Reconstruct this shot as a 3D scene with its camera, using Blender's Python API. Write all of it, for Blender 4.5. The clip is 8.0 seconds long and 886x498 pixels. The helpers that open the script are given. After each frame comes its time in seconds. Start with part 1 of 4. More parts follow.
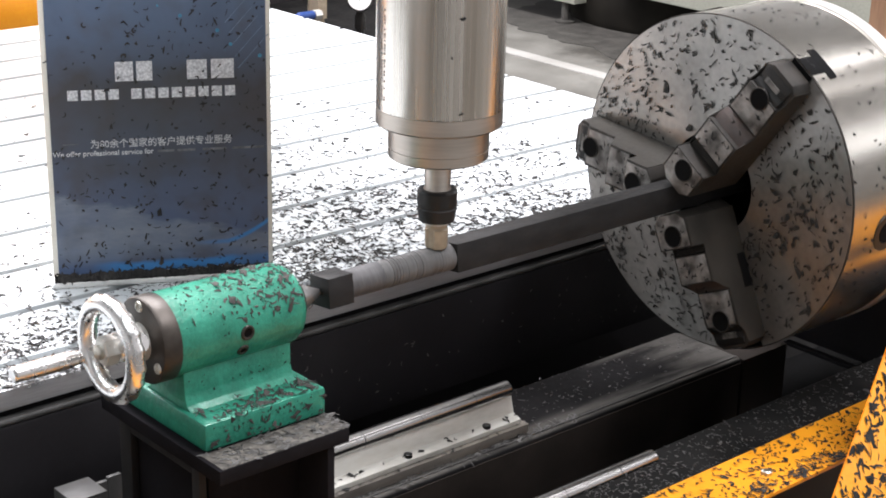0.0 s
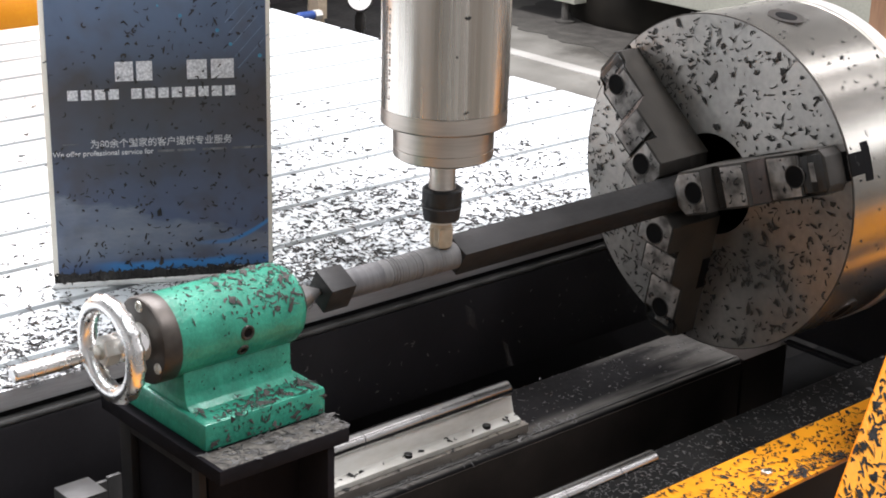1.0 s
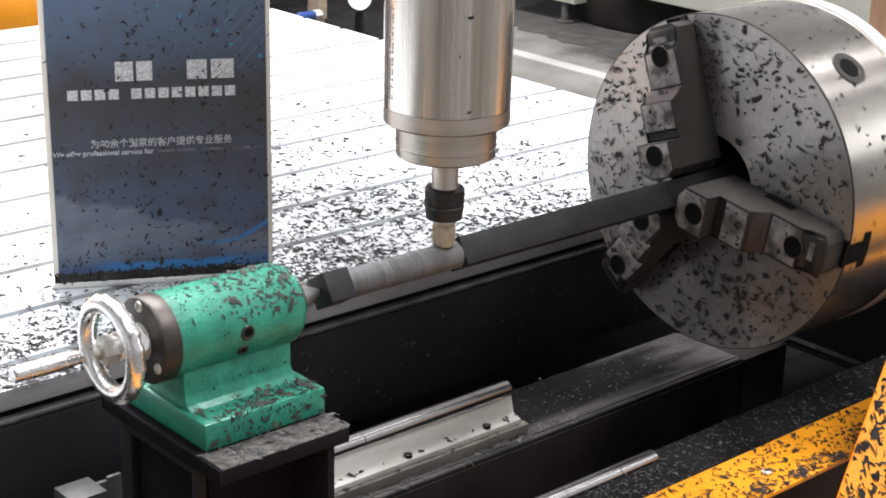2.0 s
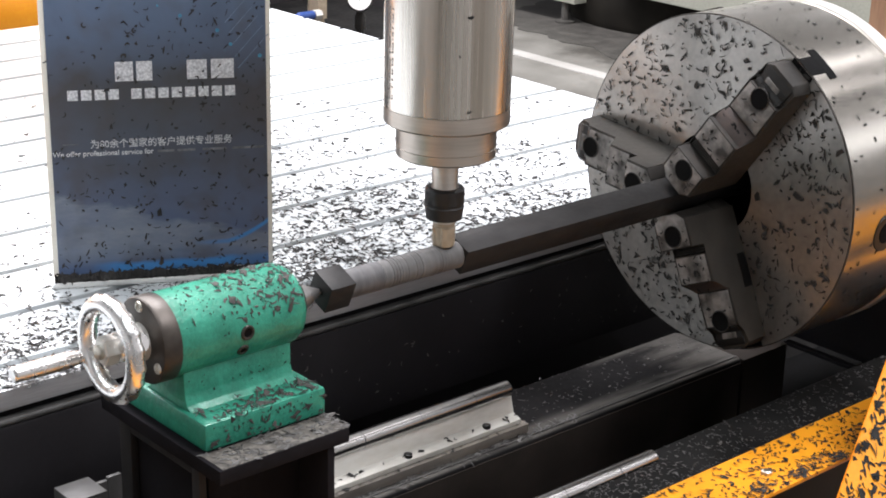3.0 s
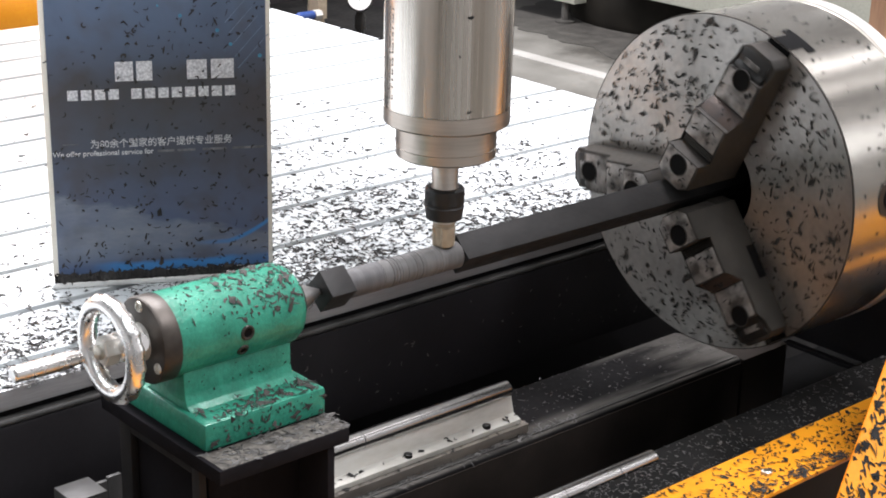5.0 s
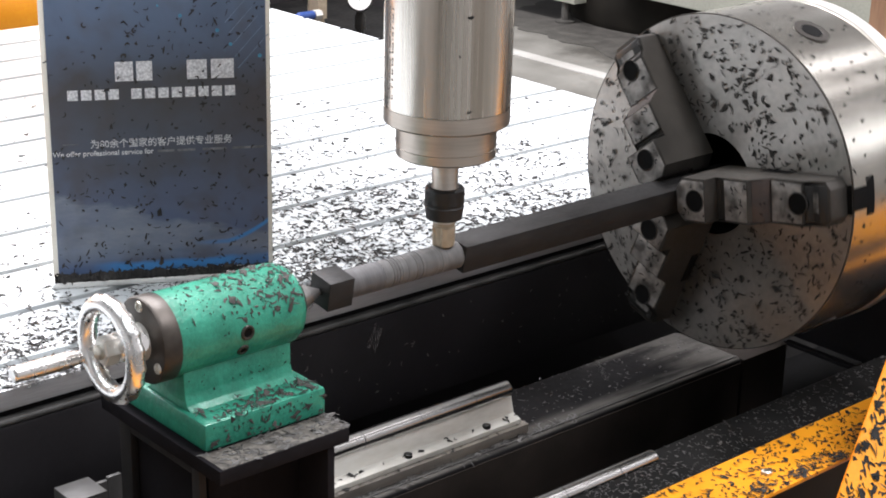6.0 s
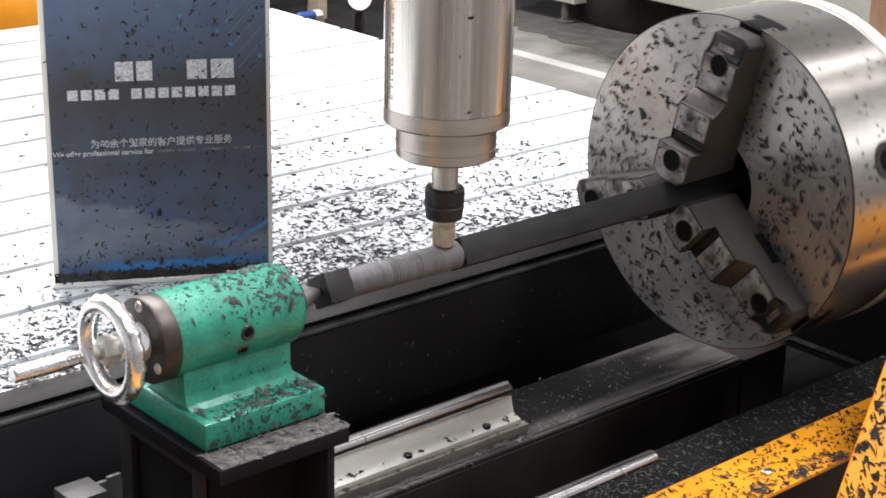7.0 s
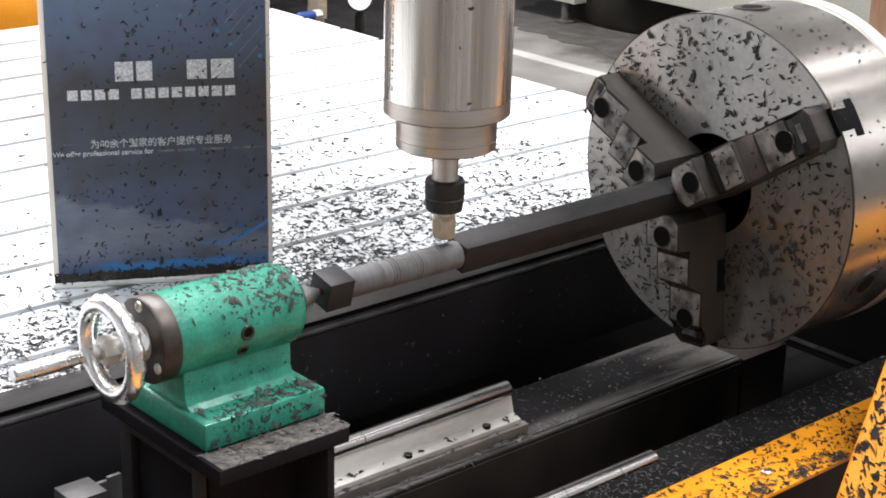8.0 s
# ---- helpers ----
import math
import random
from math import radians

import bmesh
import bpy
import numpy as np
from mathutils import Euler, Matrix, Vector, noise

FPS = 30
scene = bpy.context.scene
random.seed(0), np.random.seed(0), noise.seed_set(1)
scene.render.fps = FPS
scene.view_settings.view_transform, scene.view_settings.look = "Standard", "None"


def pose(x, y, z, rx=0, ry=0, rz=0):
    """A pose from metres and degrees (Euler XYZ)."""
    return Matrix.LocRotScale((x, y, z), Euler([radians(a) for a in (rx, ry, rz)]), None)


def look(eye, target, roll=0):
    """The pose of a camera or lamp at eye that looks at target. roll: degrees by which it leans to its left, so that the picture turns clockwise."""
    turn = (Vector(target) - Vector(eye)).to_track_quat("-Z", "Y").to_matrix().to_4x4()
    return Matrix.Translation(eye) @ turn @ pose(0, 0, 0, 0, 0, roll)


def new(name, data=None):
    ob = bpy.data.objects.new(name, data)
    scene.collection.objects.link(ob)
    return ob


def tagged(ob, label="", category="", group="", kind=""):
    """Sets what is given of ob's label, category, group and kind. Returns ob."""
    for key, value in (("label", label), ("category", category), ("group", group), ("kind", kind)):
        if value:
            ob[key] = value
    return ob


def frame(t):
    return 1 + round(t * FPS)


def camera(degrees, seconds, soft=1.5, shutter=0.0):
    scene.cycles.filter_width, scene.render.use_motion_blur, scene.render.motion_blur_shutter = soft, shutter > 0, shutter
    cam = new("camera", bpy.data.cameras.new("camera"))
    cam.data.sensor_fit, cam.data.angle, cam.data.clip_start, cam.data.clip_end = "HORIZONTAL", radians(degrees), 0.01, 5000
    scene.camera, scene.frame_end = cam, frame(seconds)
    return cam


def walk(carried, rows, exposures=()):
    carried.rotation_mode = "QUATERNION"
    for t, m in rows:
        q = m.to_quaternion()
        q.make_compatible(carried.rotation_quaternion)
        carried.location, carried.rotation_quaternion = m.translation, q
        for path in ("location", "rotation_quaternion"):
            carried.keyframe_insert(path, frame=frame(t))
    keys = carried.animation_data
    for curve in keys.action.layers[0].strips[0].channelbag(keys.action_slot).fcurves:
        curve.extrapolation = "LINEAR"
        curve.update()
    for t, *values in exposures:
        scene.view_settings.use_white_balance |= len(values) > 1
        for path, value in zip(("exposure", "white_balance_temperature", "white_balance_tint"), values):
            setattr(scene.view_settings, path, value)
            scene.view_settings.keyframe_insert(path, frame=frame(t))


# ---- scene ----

# Axis space: x along the turning axis towards the chuck, y towards the table, z up from the axis.
Z0 = 0.90                      # height of the turning axis over the workshop floor
BED_Z = -0.297                 # top of the bed beams
FACE = 0.4161                  # chuck face
R_CHUCK = 0.199

# ---------------------------------------------------------------- camera
cam = camera(30.43, 8.0, soft=1.8, shutter=0.5)
EYE = Vector((-1.0263, -1.1575, 0.5628 + Z0))
AIM = EYE + Vector((0.62451, 0.70462, -0.33689))
walk(cam, [(0.0, look(EYE, AIM, 1.425)), (8.0, look(EYE, AIM, 1.425))])

# ---------------------------------------------------------------- world and lights
world = bpy.data.worlds.new("hall_air")
scene.world = world
world.use_nodes = True
world.node_tree.nodes["Background"].inputs[0].default_value = (0.75, 0.8, 0.9, 1)
world.node_tree.nodes["Background"].inputs[1].default_value = 0.05


def area_lamp(name, m, sx, sy, watts, colour):
    data = bpy.data.lights.new(name, "AREA")
    data.shape, data.size, data.size_y, data.energy, data.color = "RECTANGLE", sx, sy, watts, colour
    ob = new(name, data)
    ob.matrix_world = m
    return ob


# unseen overhead lamps added for top light and front fill
for lx, ly, watts in ((-2.4, 2.2, 70), (1.0, 2.0, 610), (-2.4, 6.0, 170), (1.0, 6.0, 420), (-2.4, -2.6, 60), (1.0, -2.6, 320)):
    area_lamp("overhead_fill_lamp", pose(lx, ly, 5.88), 1.4, 3.2, watts, (0.88, 0.945, 1.0) if lx < 0 else (0.975, 0.945, 0.985))
# narrow unseen lamps added for bright streaks on the chuck rim
for ly, wide, watts in ((-0.6, 0.5, 52), (-2.5, 0.6, 52), (-4.6, 0.5, 40)):
    area_lamp("overhead_fill_lamp", pose(5.5, ly, 5.9), 4.4, wide, watts, (0.985, 0.96, 1.0))
# unseen lamps along the walls, added for fill and rim reflections
area_lamp("side_fill_lamp", look((0.5, 9.85, 3.0), (0.5, 0, 2.2)), 9.0, 2.2, 280, (0.94, 0.945, 1.0))
area_lamp("side_fill_lamp", look((7.85, -1.2, 3.5), (0, -1.2, 2.9)), 10.8, 1.5, 130, (0.95, 0.95, 1.0))
area_lamp("side_fill_lamp", look((-6.85, -0.6, 2.6), (0, -0.4, 1.4)), 6.0, 2.0, 10, (0.96, 0.95, 1.0))
scene.view_settings.exposure = 0.17


# ---------------------------------------------------------------- materials
def mat(name, c1, c2=None, rough=0.5, metal=0.0, fine=300.0, coarse=14.0, bump=0.05, stretch=(1, 1, 1), vary=0.12, spec=0.5):
    """Two noises: a coarse one mixes the two colours, a fine one gives grain, gloss and relief."""
    m = bpy.data.materials.new(name)
    m.use_nodes = True
    nt = m.node_tree
    n, link = nt.nodes, nt.links.new
    bsdf = n["Principled BSDF"]
    c2 = c2 or tuple(v * 0.8 for v in c1)
    tc = n.new("ShaderNodeTexCoord")
    mp = n.new("ShaderNodeMapping")
    mp.inputs["Scale"].default_value = stretch
    link(tc.outputs["Object"], mp.inputs["Vector"])
    nc = n.new("ShaderNodeTexNoise")
    nc.inputs["Scale"].default_value, nc.inputs["Detail"].default_value = coarse, 5
    nf = n.new("ShaderNodeTexNoise")
    nf.inputs["Scale"].default_value, nf.inputs["Detail"].default_value = fine, 3
    link(mp.outputs[0], nc.inputs["Vector"])
    link(mp.outputs[0], nf.inputs["Vector"])
    ramp = n.new("ShaderNodeValToRGB")
    ramp.color_ramp.elements[0].position, ramp.color_ramp.elements[1].position = 0.35, 0.66
    ramp.color_ramp.elements[0].color, ramp.color_ramp.elements[1].color = (*c2, 1), (*c1, 1)
    link(nc.outputs["Fac"], ramp.inputs[0])
    mix = n.new("ShaderNodeMix")
    mix.data_type, mix.blend_type = "RGBA", "OVERLAY"
    mix.inputs["Factor"].default_value = vary * 2
    link(ramp.outputs[0], mix.inputs["A"])
    link(nf.outputs["Fac"], mix.inputs["B"])
    link(mix.outputs["Result"], bsdf.inputs["Base Color"])
    rr = n.new("ShaderNodeMapRange")
    rr.inputs["To Min"].default_value, rr.inputs["To Max"].default_value = max(0.02, rough - vary), min(1, rough + vary)
    link(nf.outputs["Fac"], rr.inputs["Value"])
    link(rr.outputs[0], bsdf.inputs["Roughness"])
    bsdf.inputs["Metallic"].default_value = metal
    bsdf.inputs["Specular IOR Level"].default_value = spec
    if bump:
        b = n.new("ShaderNodeBump")
        b.inputs["Strength"].default_value, b.inputs["Distance"].default_value = bump, 0.002
        link(nf.outputs["Fac"], b.inputs["Height"])
        link(b.outputs[0], bsdf.inputs["Normal"])
    return m


TABLE = mat("anodised_table", (0.63, 0.665, 0.68), (0.55, 0.585, 0.60), 0.38, 0.0, 120, 5, 0.02, (0.2, 3, 1), 0.05)
TANK = mat("dull_brown_tank_paint", (0.017, 0.0150, 0.0122), (0.010, 0.0088, 0.0072), 0.7, 0.0, 60, 6, 0.05, (1, 1, 1), 0.12, 0.1)
# near-black that paints the shade inside holes, slots and low gaps
RECESS_SHADE = mat("recess_shade_black", (0.005, 0.005, 0.0055), (0.003, 0.003, 0.003), 0.8, 0.0, 200, 20, 0.0, (1, 1, 1), 0.1, 0.1)
# dark grey that paints the shade at the bottom of the table slots
SLOT = mat("slot_shade_grey", (0.030, 0.030, 0.032), (0.020, 0.020, 0.022), 0.6, 0.0)
TABLE_SIDE = mat("table_side_aluminium", (0.42, 0.42, 0.43), (0.34, 0.34, 0.35), 0.45, 0.6, 200, 6, 0.02, (0.2, 1, 4))
BLACK = mat("black_paint", (0.0240, 0.0224, 0.0254), (0.0290, 0.0272, 0.0296), 0.5, 0.0, 180, 9, 0.08, (1, 1, 1), 0.12, 0.15)
MATT_BLACK = mat("matt_black_paint", (0.0150, 0.0142, 0.0160), (0.0100, 0.0096, 0.0106), 0.75, 0.0, 180, 9, 0.08, (1, 1, 1), 0.12, 0.0)
PLATE = mat("dusty_plate_steel", (0.11, 0.106, 0.102), (0.05, 0.05, 0.05), 0.6, 0.1, 120, 22, 0.15, (1, 1, 1), 0.2)
DUSTY_BLACK = mat("dusty_black_steel", (0.0155, 0.015, 0.0145), (0.0065, 0.0065, 0.0065), 0.75, 0.0, 90, 11, 0.15, (1, 1, 1), 0.2, 0.05)
POST = mat("dull_dark_post", (0.013, 0.0124, 0.0126), (0.008, 0.0077, 0.0078), 0.6, 0.0, 120, 22, 0.08, (1, 1, 1), 0.15, 0.2)
PLATE_DUST = mat("settled_grey_dust", (0.130, 0.122, 0.108), (0.055, 0.052, 0.047), 0.8, 0.0, 260, 70, 0.2, (1, 1, 1), 0.25, 0.1)
SPACER = mat("dull_spacer_steel", (0.20, 0.18, 0.155), (0.10, 0.09, 0.08), 0.55, 0.2, 150, 20, 0.1, (0.3, 1, 1), 0.15)
DUST2 = mat("dusty_pad_steel", (0.065, 0.063, 0.061), (0.024, 0.024, 0.023), 0.6, 0.1, 90, 22, 0.15, (1, 1, 1), 0.2)
PLATE2 = mat("grey_block_steel", (0.062, 0.061, 0.058), (0.042, 0.041, 0.040), 0.55, 0.2, 120, 22, 0.08)
RAILSTEEL = mat("ground_rail_steel", (0.60, 0.59, 0.58), (0.48, 0.47, 0.46), 0.24, 1.0, 160, 20, 0.0, (0.3, 1, 1), 0.03)
MARK = mat("faded_print", (0.16, 0.15, 0.14), (0.36, 0.34, 0.32), 0.4, 0.5, 300, 200, 0.0)
STEEL = mat("ground_steel", (0.54, 0.513, 0.465), (0.33, 0.31, 0.278), 0.24, 1.0, 160, 9, 0.008, (0.35, 1, 1), 0.05)
CHUCK_FACE = mat("chuck_face_steel", (0.51, 0.488, 0.462), (0.37, 0.355, 0.335), 0.36, 0.9, 140, 11, 0.04)
# the face is turned, so its fine grooves run in circles
_n = CHUCK_FACE.node_tree.nodes
_tangent = _n.new("ShaderNodeTangent")
_tangent.direction_type, _tangent.axis = "RADIAL", "X"
CHUCK_FACE.node_tree.links.new(_tangent.outputs[0], _n["Principled BSDF"].inputs["Tangent"])
_n["Principled BSDF"].inputs["Anisotropic"].default_value = 0.92
_n["Principled BSDF"].inputs["Anisotropic Rotation"].default_value = 0.25
JAW = mat("oiled_jaw_steel", (0.042, 0.037, 0.032), (0.018, 0.0165, 0.0145), 0.55, 0.25, 220, 30, 0.08, (1, 1, 1), 0.15)
JAW_SIDE = mat("oily_jaw_side", (0.040, 0.036, 0.030), (0.024, 0.0216, 0.018), 0.5, 0.2, 160, 22, 0.05, (1, 1, 1), 0.12)
JAW_BRIGHT = mat("worn_jaw_steel", (0.36, 0.345, 0.33), (0.060, 0.056, 0.052), 0.5, 0.4, 200, 48, 0.08)
RUST = mat("rusty_steel", (0.066, 0.048, 0.041), (0.05, 0.042, 0.04), 0.6, 0.4, 200, 60, 0.1)
DARK_STEEL = mat("blackened_steel", (0.035, 0.034, 0.033), (0.02, 0.02, 0.02), 0.42, 0.5, 200, 20, 0.05)
# brushed grain, plus upright colour bands painting the hall's reflections
SPINDLE = mat("brushed_steel_reflection_bands", (0.86, 0.82, 0.76), (0.47, 0.42, 0.365), 0.25, 1.0, 100, 12, 0.015, (3, 3, 0.03), 0.11)
NOSE = mat("turned_nose_steel", (0.56, 0.505, 0.455), (0.46, 0.415, 0.37), 0.38, 1.0, 90, 12, 0.02, (0.3, 0.3, 6), 0.08)
CHROME = mat("polished_chrome", (0.86, 0.85, 0.84), (0.68, 0.67, 0.66), 0.28, 1.0, 120, 20, 0.02, (1, 1, 1), 0.05)
GREYSTEEL = mat("dull_turned_steel", (0.30, 0.295, 0.29), (0.17, 0.167, 0.163), 0.38, 0.8, 150, 30, 0.03)
NUTSTEEL = mat("plated_nut_steel", (0.60, 0.59, 0.55), (0.46, 0.45, 0.42), 0.32, 0.25, 150, 30, 0.03)
ZINC = mat("zinc_plated_steel", (0.62, 0.60, 0.54), (0.48, 0.46, 0.42), 0.3, 1.0, 150, 30, 0.03)
GREEN = mat("green_hammer_paint", (0.028, 0.245, 0.163), (0.016, 0.162, 0.106), 0.36, 0.05, 230, 34, 0.30, (1, 1, 1), 0.16)
FLANGE = mat("dark_cast_flange", (0.058, 0.050, 0.043), (0.034, 0.030, 0.026), 0.42, 0.6, 160, 20, 0.06)
YELLOW = mat("yellow_machine_paint", (0.93, 0.375, 0.018), (0.84, 0.32, 0.014), 0.38, 0.0, 160, 8, 0.05, (1, 1, 1), 0.08)
STOCK = mat("dark_grey_stock", (0.0231, 0.0224, 0.0224), (0.0126, 0.0123, 0.0123), 0.55, 0.0, 240, 45, 0.14, (0.5, 1, 1), 0.18, 0.25)
TURNED = mat("freshly_turned_stock", (0.128, 0.125, 0.123), (0.080, 0.078, 0.077), 0.62, 0.0, 90, 26, 0.08, (3, 1, 1), 0.12)
FINISHED = mat("smooth_turned_stock", (0.095, 0.093, 0.096), (0.066, 0.065, 0.067), 0.55, 0.0, 160, 30, 0.08, (6, 1, 1), 0.12)
PALE = mat("dusty_swarf", (0.085, 0.082, 0.078), (0.030, 0.029, 0.028), 0.6, 0.0, 300, 60, 0.0)
SWARF = mat("dark_swarf", (0.034, 0.033, 0.032), (0.013, 0.013, 0.013), 0.6, 0.0, 300, 60, 0.0, (1, 1, 1), 0.12, 0.2)
RUBBER = mat("black_collet_nut", (0.022, 0.022, 0.023), (0.015, 0.015, 0.015), 0.5, 0.2, 200, 30, 0.08)
BRASS = mat("coated_cutter", (0.46, 0.385, 0.29), (0.33, 0.275, 0.20), 0.45, 0.4, 120, 40, 0.05)
RAIL_ALU = mat("milled_aluminium", (0.66, 0.65, 0.60), (0.44, 0.43, 0.39), 0.45, 0.25, 200, 18, 0.05, (0.3, 1, 1), 0.1)
LINE = mat("floor_line_paint", (0.42, 0.41, 0.39), (0.30, 0.29, 0.27), 0.55, 0.0, 60, 3, 0.03)
WALL = mat("hall_wall_paint", (0.46, 0.46, 0.455), (0.40, 0.40, 0.395), 0.7, 0.0, 30, 0.6, 0.02)
CREAM = mat("poster_edge", (0.84, 0.81, 0.73), (0.76, 0.72, 0.63), 0.6, 0.0)
WHITE = mat("white_plastic", (0.80, 0.80, 0.79), (0.74, 0.74, 0.73), 0.4, 0.0)
INK = mat("pale_poster_print", (0.74, 0.75, 0.77), (0.40, 0.41, 0.44), 0.6, 0.0, 200, 420, 0.0)
FACE_CHIP = mat("grey_brown_swarf", (0.046, 0.043, 0.040), (0.024, 0.023, 0.022), 0.6, 0.0, 300, 60, 0.0, (1, 1, 1), 0.12, 0.3)
RING = mat("bright_ring_steel", (0.80, 0.785, 0.75), (0.68, 0.66, 0.63), 0.34, 0.75, 160, 9, 0.008, (0.35, 1, 1), 0.05)
OIL_AND_SHADE = mat("oily_dirt_and_shade", (0.030, 0.028, 0.025), (0.060, 0.056, 0.050), 0.55, 0.0, 90, 14, 0.1)
FOOTSTEEL = mat("oily_foot_steel", (0.06, 0.057, 0.051), (0.03, 0.028, 0.025), 0.6, 0.2, 100, 20, 0.03)
# lighter copy of the swarf colour: paints the light caught in flight
LIT_SHAVING = mat("light_catching_shaving", (0.27, 0.265, 0.255), (0.17, 0.167, 0.16), 0.6, 0.0, 300, 60, 0.0)
# brown-black that paints shade and yellow bounce light on the beam
SHADE_BROWN = mat("shade_and_bounce_brown", (0.027, 0.022, 0.019), (0.018, 0.015, 0.013), 0.7, 0.0, 120, 14, 0.08, (1, 1, 1), 0.15, 0.1)
DIM_INK = mat("rubbed_poster_print", (0.20, 0.205, 0.22), (0.09, 0.092, 0.10), 0.6, 0.0, 200, 90, 0.0)
BEAM_BLACK = mat("sooty_black_paint", (0.0170, 0.0161, 0.0180), (0.0125, 0.0118, 0.0132), 0.55, 0.0, 180, 9, 0.08, (1, 1, 1), 0.12, 0.12)
GREYMACHINE = mat("grey_machine_paint", (0.33, 0.335, 0.285), (0.27, 0.272, 0.232), 0.5, 0.0, 100, 4, 0.03)
BLUE = mat("blue_fitting", (0.022, 0.065, 0.26), (0.014, 0.045, 0.18), 0.4, 0.0)
WOOD = mat("brown_board", (0.34, 0.20, 0.12), (0.25, 0.14, 0.085), 0.6, 0.0, 60, 12, 0.05, (4, 4, 0.5))


def poster_material():
    m = bpy.data.materials.new("printed_poster")
    m.use_nodes = True
    n, link = m.node_tree.nodes, m.node_tree.links.new
    bsdf = n["Principled BSDF"]
    tc = n.new("ShaderNodeTexCoord")
    sep = n.new("ShaderNodeSeparateXYZ")
    link(tc.outputs["Object"], sep.inputs[0])

    def calc(op, a, b=None, c=None):
        q = n.new("ShaderNodeMath")
        q.operation = op
        for i, v in enumerate((a, b, c)):
            if v is None:
                continue
            if isinstance(v, (int, float)):
                q.inputs[i].default_value = v
            else:
                link(v, q.inputs[i])
        return q.outputs[0]

    u, v = sep.outputs["X"], sep.outputs["Z"]
    ramp = n.new("ShaderNodeValToRGB")
    stops = ((0.00, (0.054, 0.094, 0.200)), (0.22, (0.080, 0.106, 0.172)), (0.45, (0.068, 0.080, 0.110)), (0.62, (0.056, 0.055, 0.063)), (0.80, (0.088, 0.124, 0.198)), (1.00, (0.128, 0.180, 0.282)))
    while len(ramp.color_ramp.elements) < len(stops):
        ramp.color_ramp.elements.new(0.5)
    for e, (pos, col) in zip(ramp.color_ramp.elements, stops):
        e.position, e.color = pos, (*col, 1)
    nz = n.new("ShaderNodeTexNoise")
    nz.inputs["Scale"].default_value, nz.inputs["Detail"].default_value = 22, 6
    link(tc.outputs["Object"], nz.inputs["Vector"])
    link(calc("ADD", calc("MULTIPLY", v, 3.2), calc("MULTIPLY", calc("SUBTRACT", nz.outputs["Fac"], 0.5), 0.35)), ramp.inputs[0])
    # pale clouds over the lower half, falling away to one side
    big = n.new("ShaderNodeTexNoise")
    big.inputs["Scale"].default_value, big.inputs["Detail"].default_value, big.inputs["Roughness"].default_value = 14, 8, 0.65
    stretch = n.new("ShaderNodeMapping")
    stretch.inputs["Scale"].default_value = (0.6, 1, 1.7)
    link(tc.outputs["Object"], stretch.inputs["Vector"])
    link(stretch.outputs[0], big.inputs["Vector"])
    wob = calc("SUBTRACT", big.outputs["Fac"], 0.5)

    def span(value, lo, hi, a=0.0, b=1.0):
        q = n.new("ShaderNodeMapRange")
        q.inputs["From Min"].default_value, q.inputs["From Max"].default_value = lo, hi
        q.inputs["To Min"].default_value, q.inputs["To Max"].default_value = a, b
        link(value, q.inputs["Value"])
        return q.outputs[0]

    crest = calc("SUBTRACT", calc("SUBTRACT", 0.094, calc("MULTIPLY", u, 0.21)), v)
    crest = calc("ADD", crest, calc("MULTIPLY", wob, 0.05))
    cloud = calc("MULTIPLY", calc("MULTIPLY", span(crest, -0.001, 0.006), span(v, 0.018, 0.034)), span(wob, -0.16, 0.12, 0.15, 0.8))
    mixc = n.new("ShaderNodeMix")
    mixc.data_type = "RGBA"
    link(cloud, mixc.inputs["Factor"])
    link(ramp.outputs[0], mixc.inputs["A"])
    mixc.inputs["B"].default_value = (0.215, 0.245, 0.285, 1)
    # brownish dusty bloom
    mixd = n.new("ShaderNodeMix")
    mixd.data_type = "RGBA"
    link(span(nz.outputs["Fac"], 0.50, 0.72, 0.0, 0.55), mixd.inputs["Factor"])
    link(mixc.outputs["Result"], mixd.inputs["A"])
    mixd.inputs["B"].default_value = (0.062, 0.056, 0.058, 1)
    # printed blue glow along the foot and a thin streak that swings up towards one side
    low = calc("ADD", v, calc("MULTIPLY", calc("SUBTRACT", nz.outputs["Fac"], 0.5), 0.008))
    glow = calc("MULTIPLY", calc("MULTIPLY", span(low, 0.0245, 0.0205), span(low, 0.006, 0.017, 0.25, 1.0)), calc("MULTIPLY", span(u, 0.035, 0.065), span(u, 0.19, 0.165, 0.35, 1.0)))
    bend = calc("MAXIMUM", calc("SUBTRACT", u, 0.172), 0.0)
    mid = calc("ADD", calc("ADD", 0.0385, calc("MULTIPLY", calc("MULTIPLY", bend, bend), 6.0)), calc("MULTIPLY", bend, 0.25))
    off = calc("ABSOLUTE", calc("SUBTRACT", v, mid))
    swing = calc("MULTIPLY", span(off, 0.0034, 0.0006), span(u, 0.135, 0.185))
    mix = n.new("ShaderNodeMix")
    mix.data_type = "RGBA"
    link(calc("MAXIMUM", glow, swing), mix.inputs["Factor"])
    link(mixd.outputs["Result"], mix.inputs["A"])
    mix.inputs["B"].default_value = (0.040, 0.205, 0.50, 1)
    # small printed stars
    vor = n.new("ShaderNodeTexVoronoi")
    vor.inputs["Scale"].default_value = 24
    link(tc.outputs["Object"], vor.inputs["Vector"])
    star = n.new("ShaderNodeMapRange")
    star.inputs["From Min"].default_value, star.inputs["From Max"].default_value = 0.10, 0.02
    link(vor.outputs["Distance"], star.inputs["Value"])
    up = n.new("ShaderNodeMapRange")
    up.inputs["From Min"].default_value, up.inputs["From Max"].default_value = 0.20, 0.26
    link(v, up.inputs["Value"])
